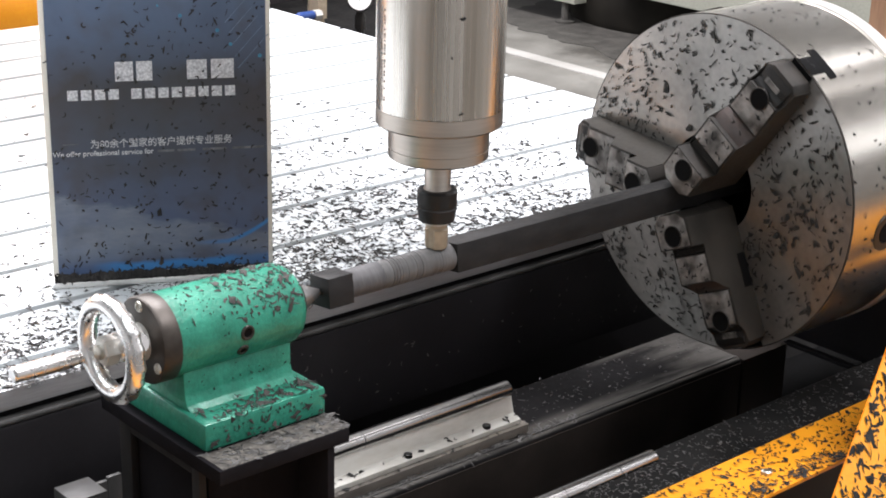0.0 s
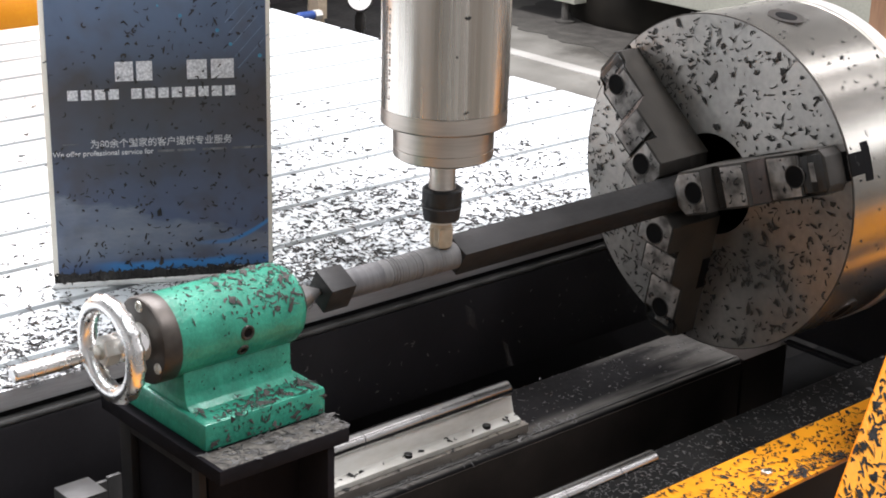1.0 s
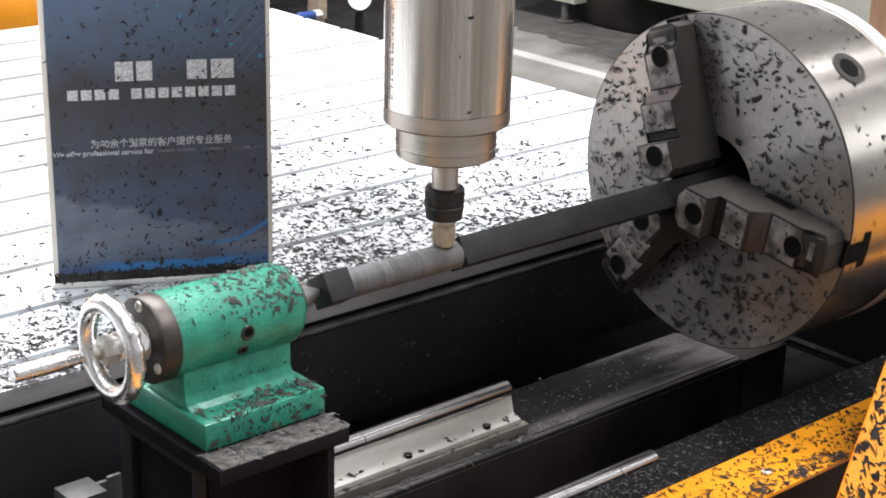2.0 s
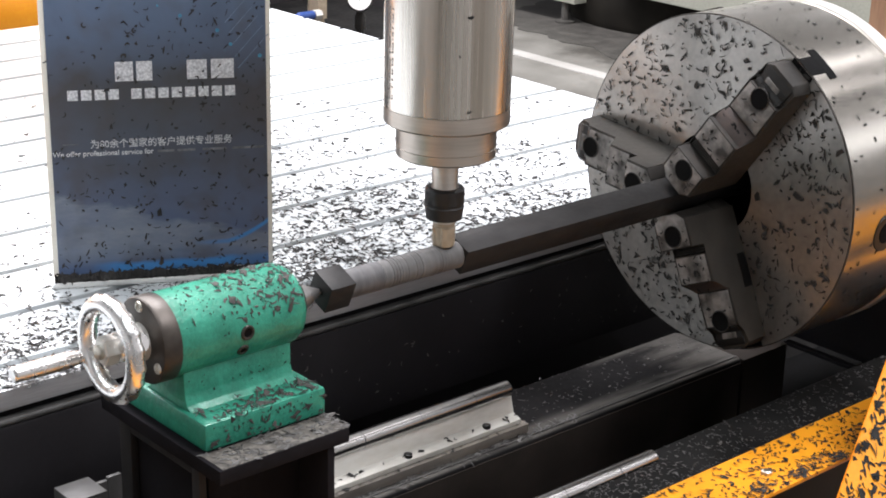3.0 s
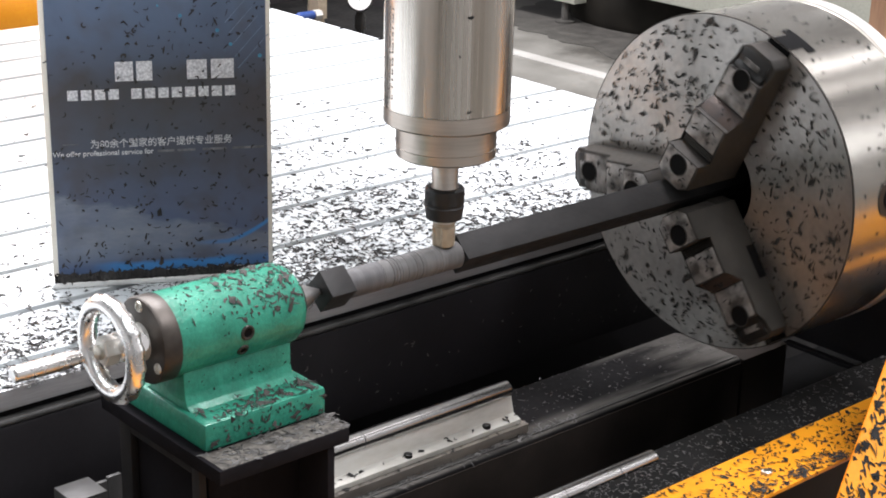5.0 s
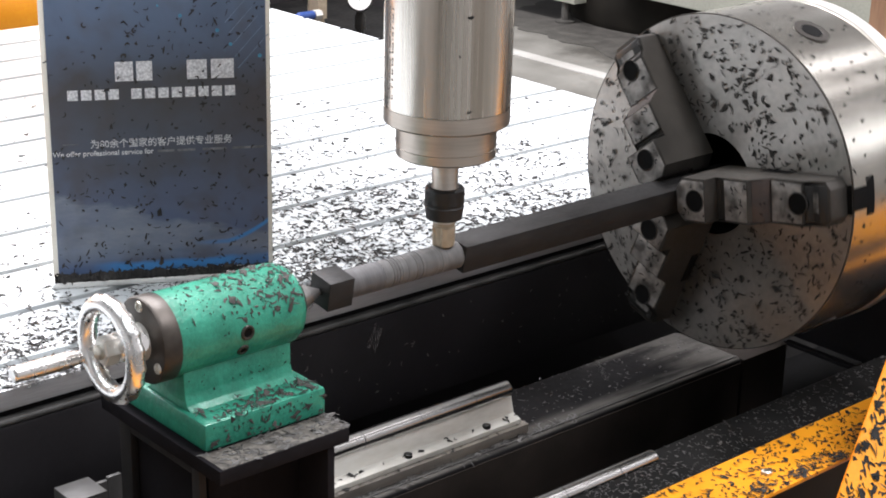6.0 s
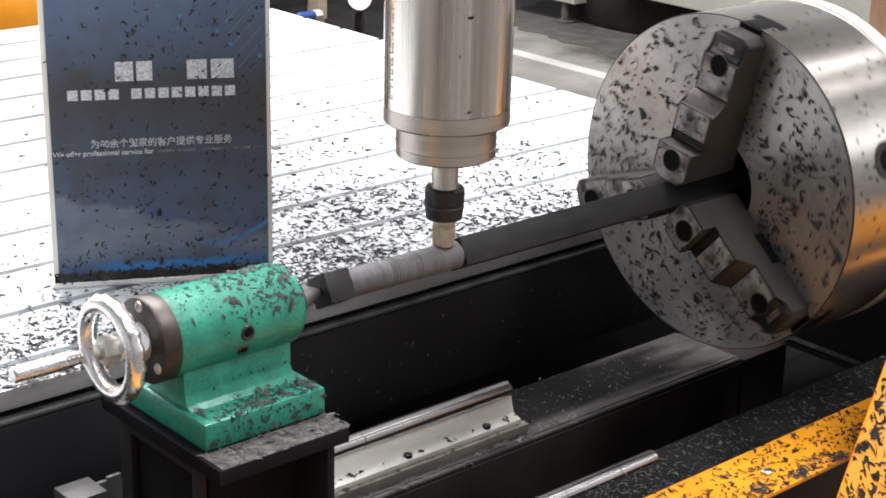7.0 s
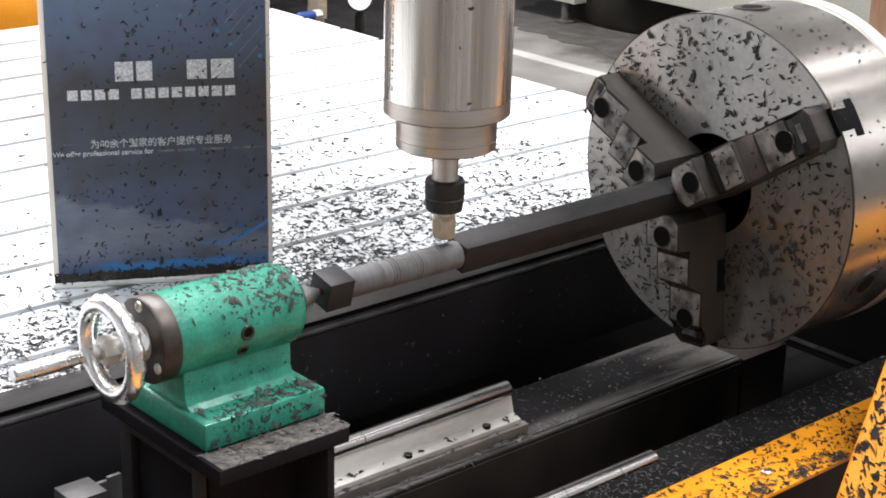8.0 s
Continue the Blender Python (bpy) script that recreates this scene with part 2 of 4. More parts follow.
    mix2 = n.new("ShaderNodeMix")
    mix2.data_type = "RGBA"
    link(calc("MULTIPLY", star.outputs[0], calc("MULTIPLY", up.outputs[0], 0.6)), mix2.inputs["Factor"])
    link(mix.outputs["Result"], mix2.inputs["A"])
    mix2.inputs["B"].default_value = (0.10, 0.40, 0.65, 1)
    link(mix2.outputs["Result"], bsdf.inputs["Base Color"])
    bsdf.inputs["Roughness"].default_value = 0.42
    return m


def ledge_material():
    """Black steel with pale dust swept along the front edge and into a heap near the chuck."""
    m = mat("dusty_ledge_steel", (0.0140, 0.0134, 0.0138), (0.0090, 0.0087, 0.0090), 0.75, 0.0, 120, 14, 0.12, (1, 1, 1), 0.2, 0.05)
    n, link = m.node_tree.nodes, m.node_tree.links.new
    bsdf = n["Principled BSDF"]
    base = bsdf.inputs["Base Color"].links[0].from_socket
    tc = n.new("ShaderNodeTexCoord")
    sep = n.new("ShaderNodeSeparateXYZ")
    link(tc.outputs["Object"], sep.inputs[0])

    def calc(op, a, b):
        q = n.new("ShaderNodeMath")
        q.operation = op
        for i, v in enumerate((a, b)):
            if isinstance(v, (int, float)):
                q.inputs[i].default_value = v
            else:
                link(v, q.inputs[i])
        return q.outputs[0]

    def span(value, lo, hi):
        q = n.new("ShaderNodeMapRange")
        q.interpolation_type = "SMOOTHSTEP"
        q.inputs["From Min"].default_value, q.inputs["From Max"].default_value = lo, hi
        link(value, q.inputs["Value"])
        return q.outputs[0]

    nz = n.new("ShaderNodeTexNoise")
    nz.inputs["Scale"].default_value, nz.inputs["Detail"].default_value = 26, 7
    run = n.new("ShaderNodeMapping")
    run.inputs["Scale"].default_value = (0.3, 1.6, 1)
    link(tc.outputs["Object"], run.inputs["Vector"])
    link(run.outputs[0], nz.inputs["Vector"])
    wob = calc("SUBTRACT", nz.outputs["Fac"], 0.5)
    x = calc("ADD", sep.outputs["X"], calc("MULTIPLY", wob, 0.10))
    y = calc("ADD", calc("ADD", sep.outputs["Y"], 0.2), calc("MULTIPLY", wob, 0.045))
    swept = span(y, 0.108, 0.090)
    heap = calc("MULTIPLY", calc("MULTIPLY", span(calc("ADD", x, calc("MULTIPLY", y, 0.25)), 0.50, 0.60), span(x, 0.66, 0.62)), 0.8)
    back = calc("MULTIPLY", calc("MULTIPLY", span(y, 0.170, 0.185), span(x, 0.40, 0.50)), 0.7)
    dust = calc("MULTIPLY", calc("MAXIMUM", calc("MAXIMUM", swept, heap), back), span(nz.outputs["Fac"], 0.25, 0.62))
    dust = calc("MULTIPLY", dust, span(sep.outputs["Z"], Z0 + BED_Z - 0.004, Z0 + BED_Z - 0.0005))
    mix = n.new("ShaderNodeMix")
    mix.data_type = "RGBA"
    link(dust, mix.inputs["Factor"])
    link(base, mix.inputs["A"])
    mix.inputs["B"].default_value = (0.105, 0.100, 0.092, 1)
    link(mix.outputs["Result"], bsdf.inputs["Base Color"])
    return m


def stained_concrete():
    """Worn concrete with soft brown oil stains and painted shade round the feet of the far machine."""
    m = mat("workshop_floor_concrete", (0.185, 0.179, 0.163), (0.105, 0.100, 0.089), 0.5, 0.0, 40, 3.4, 0.05, (1, 1, 1), 0.2)
    n, link = m.node_tree.nodes, m.node_tree.links.new
    bsdf = n["Principled BSDF"]
    base = bsdf.inputs["Base Color"].links[0].from_socket
    tc = n.new("ShaderNodeTexCoord")
    nz = n.new("ShaderNodeTexNoise")
    nz.inputs["Scale"].default_value, nz.inputs["Detail"].default_value, nz.inputs["Roughness"].default_value = 4.5, 8, 0.62
    link(tc.outputs["Object"], nz.inputs["Vector"])
    push = n.new("ShaderNodeVectorMath")
    push.operation = "MULTIPLY_ADD"
    link(nz.outputs["Color"], push.inputs[0])
    push.inputs[1].default_value = (0.5, 0.9, 0.0)
    link(tc.outputs["Object"], push.inputs[2])
    last = base
    for cx, cy, rx, ry, strength in ((4.30, 3.30, 0.62, 0.85, 0.95), (4.06, 3.72, 0.24, 0.32, 0.9), (3.74, 3.18, 0.16, 0.30, 0.6), (3.70, 2.85, 0.14, 0.40, 0.5)):
        mp = n.new("ShaderNodeMapping")
        mp.vector_type = "TEXTURE"
        mp.inputs["Location"].default_value = (cx + 0.25, cy + 0.45, -Z0)
        mp.inputs["Scale"].default_value = (rx, ry, 1000)
        link(push.outputs[0], mp.inputs["Vector"])
        ln = n.new("ShaderNodeVectorMath")
        ln.operation = "LENGTH"
        link(mp.outputs[0], ln.inputs[0])
        fade = n.new("ShaderNodeMapRange")
        fade.interpolation_type = "SMOOTHSTEP"
        fade.inputs["From Min"].default_value, fade.inputs["From Max"].default_value = 1.15, 0.45
        fade.inputs["To Max"].default_value = strength
        link(ln.outputs["Value"], fade.inputs["Value"])
        mix = n.new("ShaderNodeMix")
        mix.data_type = "RGBA"
        link(fade.outputs[0], mix.inputs["Factor"])
        link(last, mix.inputs["A"])
        mix.inputs["B"].default_value = (0.024, 0.021, 0.017, 1)
        last = mix.outputs["Result"]
    link(last, bsdf.inputs["Base Color"])
    return m


CONCRETE = stained_concrete()
LEDGE = ledge_material()
POSTER = poster_material()
POSTER_CHIP = mat("dull_brown_swarf", (0.056, 0.052, 0.050), (0.026, 0.025, 0.025), 0.65, 0.0, 300, 60, 0.0, (1, 1, 1), 0.12, 0.2)
GREY_CHIP = mat("dusty_grey_swarf", (0.074, 0.069, 0.064), (0.026, 0.025, 0.024), 0.65, 0.0, 300, 60, 0.0, (1, 1, 1), 0.12, 0.2)
CYAN = mat("cyan_print", (0.07, 0.30, 0.46), (0.05, 0.20, 0.34), 0.5, 0.0, 300, 200, 0.0)
STREAK = mat("pale_blue_print", (0.20, 0.27, 0.38), (0.12, 0.17, 0.26), 0.5, 0.0, 100, 40, 0.0)


# ---------------------------------------------------------------- mesh helpers (all in axis space)
ORIGIN = {}


def thing(name, at, label, category, group="", kind=""):
    """An Empty at a place in axis space that carries parts."""
    ob = new(name)
    ob.empty_display_size = 0.02
    ob.location = (at[0], at[1], at[2] + Z0)
    ORIGIN[ob.name] = Vector(at)
    return tagged(ob, label, category, group, kind)


def part(name, bm, material, parent=None, label="", smooth=True, kind=""):
    org = ORIGIN[parent.name] if parent else Vector((0, 0, -Z0))
    bmesh.ops.translate(bm, vec=-org, verts=bm.verts)
    bmesh.ops.recalc_face_normals(bm, faces=bm.faces)
    me = bpy.data.meshes.new(name)
    bm.to_mesh(me)
    bm.free()
    me.materials.append(material)
    if smooth:
        me.shade_smooth()
        me.set_sharp_from_angle(angle=radians(32))
    ob = new(name, me)
    if parent:
        ob.parent = parent
        ORIGIN[ob.name] = org
    return tagged(ob, label, "", "", kind)


def box(x0, x1, y0, y1, z0, z1, bevel=0.0, bm=None, seg=2):
    own = bmesh.new()
    v = [own.verts.new((x, y, z)) for x in (x0, x1) for y in (y0, y1) for z in (z0, z1)]
    for f in ((0, 1, 3, 2), (4, 6, 7, 5), (0, 4, 5, 1), (2, 3, 7, 6), (0, 2, 6, 4), (1, 5, 7, 3)):
        own.faces.new([v[i] for i in f])
    if bevel:
        bmesh.ops.bevel(own, geom=own.edges[:], offset=bevel, segments=seg, affect="EDGES", profile=0.5)
    return join(bm, own)


def join(bm, own):
    if bm is None:
        return own
    me = bpy.data.meshes.new("scrap")
    own.to_mesh(me)
    own.free()
    bm.from_mesh(me)
    bpy.data.meshes.remove(me)
    return bm


def lathe(profile, centre=(0, 0, 0), axis="x", seg=64, bm=None, ripple=None, caps=True):
    """A solid of revolution; profile rows are (along the axis, radius), from end to end."""
    own = bmesh.new()
    rings = []
    for i, (a, r) in enumerate(profile):
        ring = []
        if r < 1e-6:
            ring = [own.verts.new(turn_point(a, 0, 0, axis, centre))]
        else:
            for k in range(seg):
                t = 2 * math.pi * k / seg
                q = r * (1 + (ripple(i, t) if ripple else 0))
                ring.append(own.verts.new(turn_point(a, q * math.cos(t), q * math.sin(t), axis, centre)))
        rings.append(ring)
    for r0, r1 in zip(rings, rings[1:]):
        for k in range(seg):
            a, b = r0[k % len(r0)], r0[(k + 1) % len(r0)]
            c, d = r1[(k + 1) % len(r1)], r1[k % len(r1)]
            face = []
            for w in (a, b, c, d):
                if w not in face:
                    face.append(w)
            if len(face) > 2:
                own.faces.new(face)
    for ring in (rings[0], rings[-1]):
        if caps and len(ring) > 2:
            own.faces.new(ring)
    return join(bm, own)


def turn_point(a, p, q, axis, c):
    if axis == "x":
        return (c[0] + a, c[1] + p, c[2] + q)
    if axis == "y":
        return (c[0] + p, c[1] + a, c[2] + q)
    return (c[0] + p, c[1] + q, c[2] + a)


def prism(outline, a0, a1, axis="x", bevel=0.0, bm=None):
    """An outline (two coordinates) drawn along an axis."""
    own = bmesh.new()
    def at(a, p, q):
        return {"x": (a, p, q), "y": (p, a, q), "z": (p, q, a)}[axis]
    lo = [own.verts.new(at(a0, *o)) for o in outline]
    hi = [own.verts.new(at(a1, *o)) for o in outline]
    n = len(outline)
    own.faces.new(lo)
    own.faces.new(hi[::-1])
    for i in range(n):
        own.faces.new((lo[i], lo[(i + 1) % n], hi[(i + 1) % n], hi[i]))
    bmesh.ops.recalc_face_normals(own, faces=own.faces)
    if bevel:
        bmesh.ops.bevel(own, geom=own.edges[:], offset=bevel, segments=2, affect="EDGES", profile=0.5)
    return join(bm, own)


def ring_tube(radius, tube, centre, seg=64, sides=14, axis="x", bm=None, wave=None):
    own = bmesh.new()
    rows = []
    for i in range(seg):
        t = 2 * math.pi * i / seg
        row = []
        for k in range(sides):
            s = 2 * math.pi * k / sides
            tb = tube * (1 + (wave(t, s) if wave else 0))
            r = radius + tb * math.cos(s)
            row.append(own.verts.new(turn_point(tb * math.sin(s), r * math.cos(t), r * math.sin(t), axis, centre)))
        rows.append(row)
    for i in range(seg):
        for k in range(sides):
            own.faces.new((rows[i][k], rows[(i + 1) % seg][k], rows[(i + 1) % seg][(k + 1) % sides], rows[i][(k + 1) % sides]))
    return join(bm, own)


def ribbon_chips(places, rnd, length=(0.005, 0.012), width=(0.0012, 0.0028), flakes=0.22):
    """Many small shavings: thin slivers, curls and ragged flakes; places yields (point, normal)."""
    verts, faces = [], []
    for pt, nrm in places:
        nrm = Vector(nrm).normalized()
        t1 = nrm.orthogonal().normalized()
        t1.rotate(Matrix.Rotation(rnd.uniform(0, 6.283), 3, nrm))
        t2 = nrm.cross(t1)
        kind = rnd.random()
        ln = length[0] + (length[1] - length[0]) * rnd.random() ** 1.7
        wd = rnd.uniform(*width)
        base = len(verts)
        pos = Vector(pt) + nrm * 0.0004
        if kind < flakes:
            # ragged flake
            n = rnd.randint(5, 7)
            r = 0.28 * ln + 0.35 * wd
            lift = rnd.uniform(-0.15, 0.15)
            verts.append(pos + nrm * 0.0005)
            for k in range(n):
                a = 6.283 * k / n + rnd.uniform(-0.3, 0.3)
                q = r * rnd.choice((0.28, 0.45, 0.9, 1.5))
                verts.append(pos + t1 * (q * math.cos(a) * 1.3) + t2 * (q * math.sin(a) * 0.8) + nrm * (abs(lift) * q * rnd.random() * 2))
            for k in range(n):
                faces.append((base, base + 1 + k, base + 1 + (k + 1) % n))
            continue
        curl = rnd.uniform(-1.0, 1.0) if kind < flakes + 0.3 else rnd.choice((-1, 1)) * rnd.uniform(1.3, 4.2)
        if kind < flakes + 0.3:
            wd *= 0.75
        ang, n = rnd.uniform(-0.3, 0.3), 5
        rise = rnd.uniform(0.0, 0.10) * ln
        for i in range(n + 1):
            f = i / n
            w = wd * max(0.12, math.sin(math.pi * (0.12 + 0.78 * f))) * rnd.uniform(0.75, 1.15)
            side = t2 * math.cos(ang) - t1 * math.sin(ang)
            up = nrm * (rise * math.sin(math.pi * f))
            verts.append(pos + up + side * w * 0.5)
            verts.append(pos + up - side * w * 0.5 + nrm * (w * rnd.uniform(0.0, 0.35)))
            pos = pos + (t1 * math.cos(ang) + t2 * math.sin(ang)) * (ln / n)
            ang += curl / n
        for i in range(n):
            a = base + 2 * i
            faces.append((a, a + 1, a + 3, a + 2))
    return verts, faces


def swarf(name, places, rnd, parent=None, label="", category="", material=None, **kw):
    v, f = ribbon_chips(places, rnd, **kw)
    org = ORIGIN[parent.name] if parent else Vector((0, 0, -Z0))
    me = bpy.data.meshes.new(name)
    me.from_pydata([q - org for q in v], [], f)
    me.materials.append(material or SWARF)
    ob = new(name, me)
    if parent:
        ob.parent = parent
    return tagged(ob, label, category, "", "stuff")


# ---------------------------------------------------------------- hall
def build_hall():
    fz = -Z0
    tagged(part("floor", box(-7, 8, -7, 10, fz - 0.1, fz), CONCRETE, smooth=False), "grey stained concrete workshop floor", "floor", "", "structure")
    tagged(part("wall_north", box(-7, 8, 10, 10.2, fz, 5.1), WALL, smooth=False), "plain pale painted workshop wall", "wall", "", "structure")
    tagged(part("wall_south", box(-7, 8, -7.2, -7, fz, 5.1), WALL, smooth=False), "plain pale painted workshop wall", "wall", "", "structure")
    tagged(part("wall_east", box(8, 8.2, -7, 10, fz, 5.1), WALL, smooth=False), "plain pale painted workshop wall", "wall", "", "structure")
    tagged(part("wall_west", box(-7.2, -7, -7, 10, fz, 5.1), WALL, smooth=False), "plain pale painted workshop wall", "wall", "", "structure")
    tagged(part("ceiling", box(-7.2, 8.2, -7.2, 10.2, 5.1, 5.2), WALL, smooth=False), "plain pale workshop ceiling", "ceiling", "", "structure")
    tagged(part("floor_line", box(3.43, 3.50, 0.2, 7.0, fz, fz + 0.003), LINE, smooth=False), "worn white painted floor marking line", "floor marking", "", "structure")



build_hall()


# ---------------------------------------------------------------- machine bed and table
K = 1.19
PITCH, SLOT0 = 0.1247, 0.4341
TABLE_Z = -0.1349
TABLE_Y0, TABLE_Y1, TABLE_X1 = 0.2509, 1.84, 0.980


def build_table():
    t = thing("machine_table", (0, 0.7, TABLE_Z - 0.05), "pale aluminium slotted machine table strewn with dark shavings", "machine table")
    # base is darker than the planks so the slots look shaded
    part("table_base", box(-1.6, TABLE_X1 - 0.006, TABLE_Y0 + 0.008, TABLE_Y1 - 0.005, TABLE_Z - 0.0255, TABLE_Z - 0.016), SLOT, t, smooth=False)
    part("table_edge_strip", box(-1.6, TABLE_X1, TABLE_Y0, TABLE_Y0 + 0.0065, TABLE_Z - 0.0225, TABLE_Z - 0.0005, 0.0008), TABLE_SIDE, t, "grey aluminium edge strip")
    for lx in (-1.5, 0.88):
        part("leg", box(lx, lx + 0.08, TABLE_Y1 - 0.12, TABLE_Y1 - 0.04, -Z0, TABLE_Z - 0.0258, 0.003), BLACK, t)
    edges = [TABLE_Y0 + 0.0075] + [SLOT0 + PITCH * k for k in range(-1, 12)]
    for k, (a, b) in enumerate(zip(edges, edges[1:])):
        lo = a + (0.0066 if k else 0.0)
        hi = min(b - 0.0066, TABLE_Y1)
        part("table_plank", box(-1.6, TABLE_X1, lo, hi, TABLE_Z - 0.0155, TABLE_Z, 0.0008, seg=1), TABLE, t, smooth=False)
    return t


build_table()




def build_bed():
    t = thing("machine_bed", (0, 0.2, -Z0), "black painted steel machine bed below the table", "machine bed")
    part("side_beam", box(-1.6, TABLE_X1, TABLE_Y0 - 0.004, 0.33, -0.30, TABLE_Z - 0.0385, 0.003), BEAM_BLACK, t)
    part("beam_shoulder", box(-1.6, TABLE_X1, TABLE_Y0 - 0.0036, 0.33, TABLE_Z - 0.0384, TABLE_Z - 0.0312, 0.0030, seg=3), DUST2, t, "dusty rounded top edge of the beam")
    # black filler standing for the shaded gap between table and beam
    part("gap_shade_strip", box(-1.6, TABLE_X1, TABLE_Y0 + 0.007, 0.33, TABLE_Z - 0.0311, TABLE_Z - 0.0256), MATT_BLACK, t, "dark filler strip for the shaded gap under the table")
    part("back_panel", box(-1.6, 1.2, 0.30, 0.325, -Z0, -0.302, 0.002), BLACK, t)
    part("bed_beam", box(-1.6, 0.606, 0.0735, 0.192, -0.42, BED_Z, 0.007, seg=3), LEDGE, t, "dusty dark steel beam")
    part("bed_beam", box(-1.6, 1.2, -0.176, -0.034, -0.42, BED_Z, 0.006), DUSTY_BLACK, t, "dusty dark steel beam")
    # low beam coloured near-black to paint the dark gap below the headstock
    part("bed_beam", box(0.7005, 1.2, 0.083, 0.190, -0.598, BED_Z - 0.11, 0.005), RECESS_SHADE, t)
    # added block, dark brown to carry the shade past the beam's end
    part("shade_block", box(0.6065, 0.70, 0.0722, 0.190, -0.42, BED_Z - 0.004, 0.002), SHADE_BROWN, t, "dark filler block for the shade under the chuck")
    part("cross_member", box(0.702, 0.714, -0.0338, 0.0808, -0.306, BED_Z - 0.004, 0.001), BEAM_BLACK, t)
    part("tray_plate", box(-1.6, 0.218, -0.1765, -0.1285, -0.2965, -0.2425, 0.0015), DUSTY_BLACK, t, "dusty dark tray plate")
    part("tray_plate", box(0.2185, 1.2, -0.1765, -0.0900, -0.2965, -0.2575, 0.0015), DUSTY_BLACK, t, "dusty dark tray plate")
    part("tray", box(-1.3, 1.2, -0.175, 0.298, -0.62, -0.60, 0.002), BEAM_BLACK, t)
    # added plate, its brown tone paints yellow bounce on the shaded front
    part("side_plate", box(-1.6, 0.600, 0.0718, 0.0734, -0.42, BED_Z - 0.0065, 0.0003), SHADE_BROWN, t, "added side plate in the brown of yellow bounce light")
    # paler strip paints the thin highlight along the front lip
    part("edge_strip", box(-1.6, 0.600, 0.0800, 0.0816, BED_Z - 0.0002, BED_Z + 0.0012, 0.0004), PLATE, t, "pale strip for the highlight on the beam edge")
    part("leg", box(0.9, 1.0, -0.17, 0.17, -Z0, -0.42, 0.004), BLACK, t)
    part("leg", box(-1.2, -1.1, -0.17, 0.17, -Z0, -0.42, 0.004), BLACK, t)
    return t


build_bed()


def rail_profile(yc, z):
    return [(yc - 0.0225, z), (yc + 0.0225, z), (yc + 0.0225, z + 0.006), (yc + 0.010, z + 0.010), (yc + 0.0045, z + 0.030), (yc - 0.0045, z + 0.030), (yc - 0.010, z + 0.010), (yc - 0.0225, z + 0.006)]


def build_rail(yc, x0, x1):
    z = -0.2845
    t = thing("linear_rail", ((x0 + x1) / 2, yc, z), "polished round steel guide rail on a milled aluminium support", "guide rail", "guide rails")
    part("support", prism(rail_profile(yc, z), x0, x1 + 0.0, "x", 0.0006), RAIL_ALU, t)
    part("spacer_bar", box(x0, x1 + 0.008, yc - 0.0285, yc + 0.0285, BED_Z + 0.0002, z - 0.0002, 0.001), SPACER, t, "dull brownish steel spacer bar")
    part("shaft", lathe([(x0, 0.008), (x0 + 0.001, 0.010), (x1 - 0.004, 0.010), (x1 - 0.002, 0.0085)], (0, yc, z + 0.0385), "x", 32), RAILSTEEL, t, "polished steel shaft")
    for xj in (x1 - 0.061, x1 - 0.143, x1 - 0.226):
        part("shaft_joint", lathe([(xj, 0.0101), (xj + 0.0004, 0.0102), (xj + 0.0008, 0.0101)], (0, yc, z + 0.0385), "x", 32, caps=False), DARK_STEEL, t, "dark joint line in the shaft")
    for k in range(9):
        xb = x1 - 0.05 - 0.12 * k
        if xb > x0:
            part("bolt", lathe([(0, 0.005), (0.004, 0.005), (0.0045, 0.004)], (xb, yc - 0.0165, z + 0.0070), "z", 12), DARK_STEEL, t)
    return t


def build_clamp_block():
    t = thing("clamp_block", (-0.335, 0.155, BED_Z), "small grey steel clamp block on the machine beam", "clamp block")
    part("block", box(-0.3555, -0.3165, 0.1355, 0.1745, BED_Z + 0.0002, -0.2150, 0.0015), PLATE2, t)
    part("bracket", box(-0.3030, -0.2870, 0.1590, 0.1640, BED_Z + 0.0002, -0.2150, 0.001), PLATE2, t)
    part("bracket_arm", box(-0.3164, -0.3032, 0.1590, 0.1640, BED_Z + 0.03, -0.2180, 0.001), PLATE2, t)


build_clamp_block()
build_rail(0.116, -0.9, 0.213)
build_rail(-0.116, -0.9, 0.213)


# ---------------------------------------------------------------- yellow guard rail and gantry leg
LEG_X, LEG_Y, LEG_Z = 0.2673, -0.3150, -0.2287
LEG_DX, LEG_DY, LEG_DZ = 0.1566, 0.0600, 0.0903


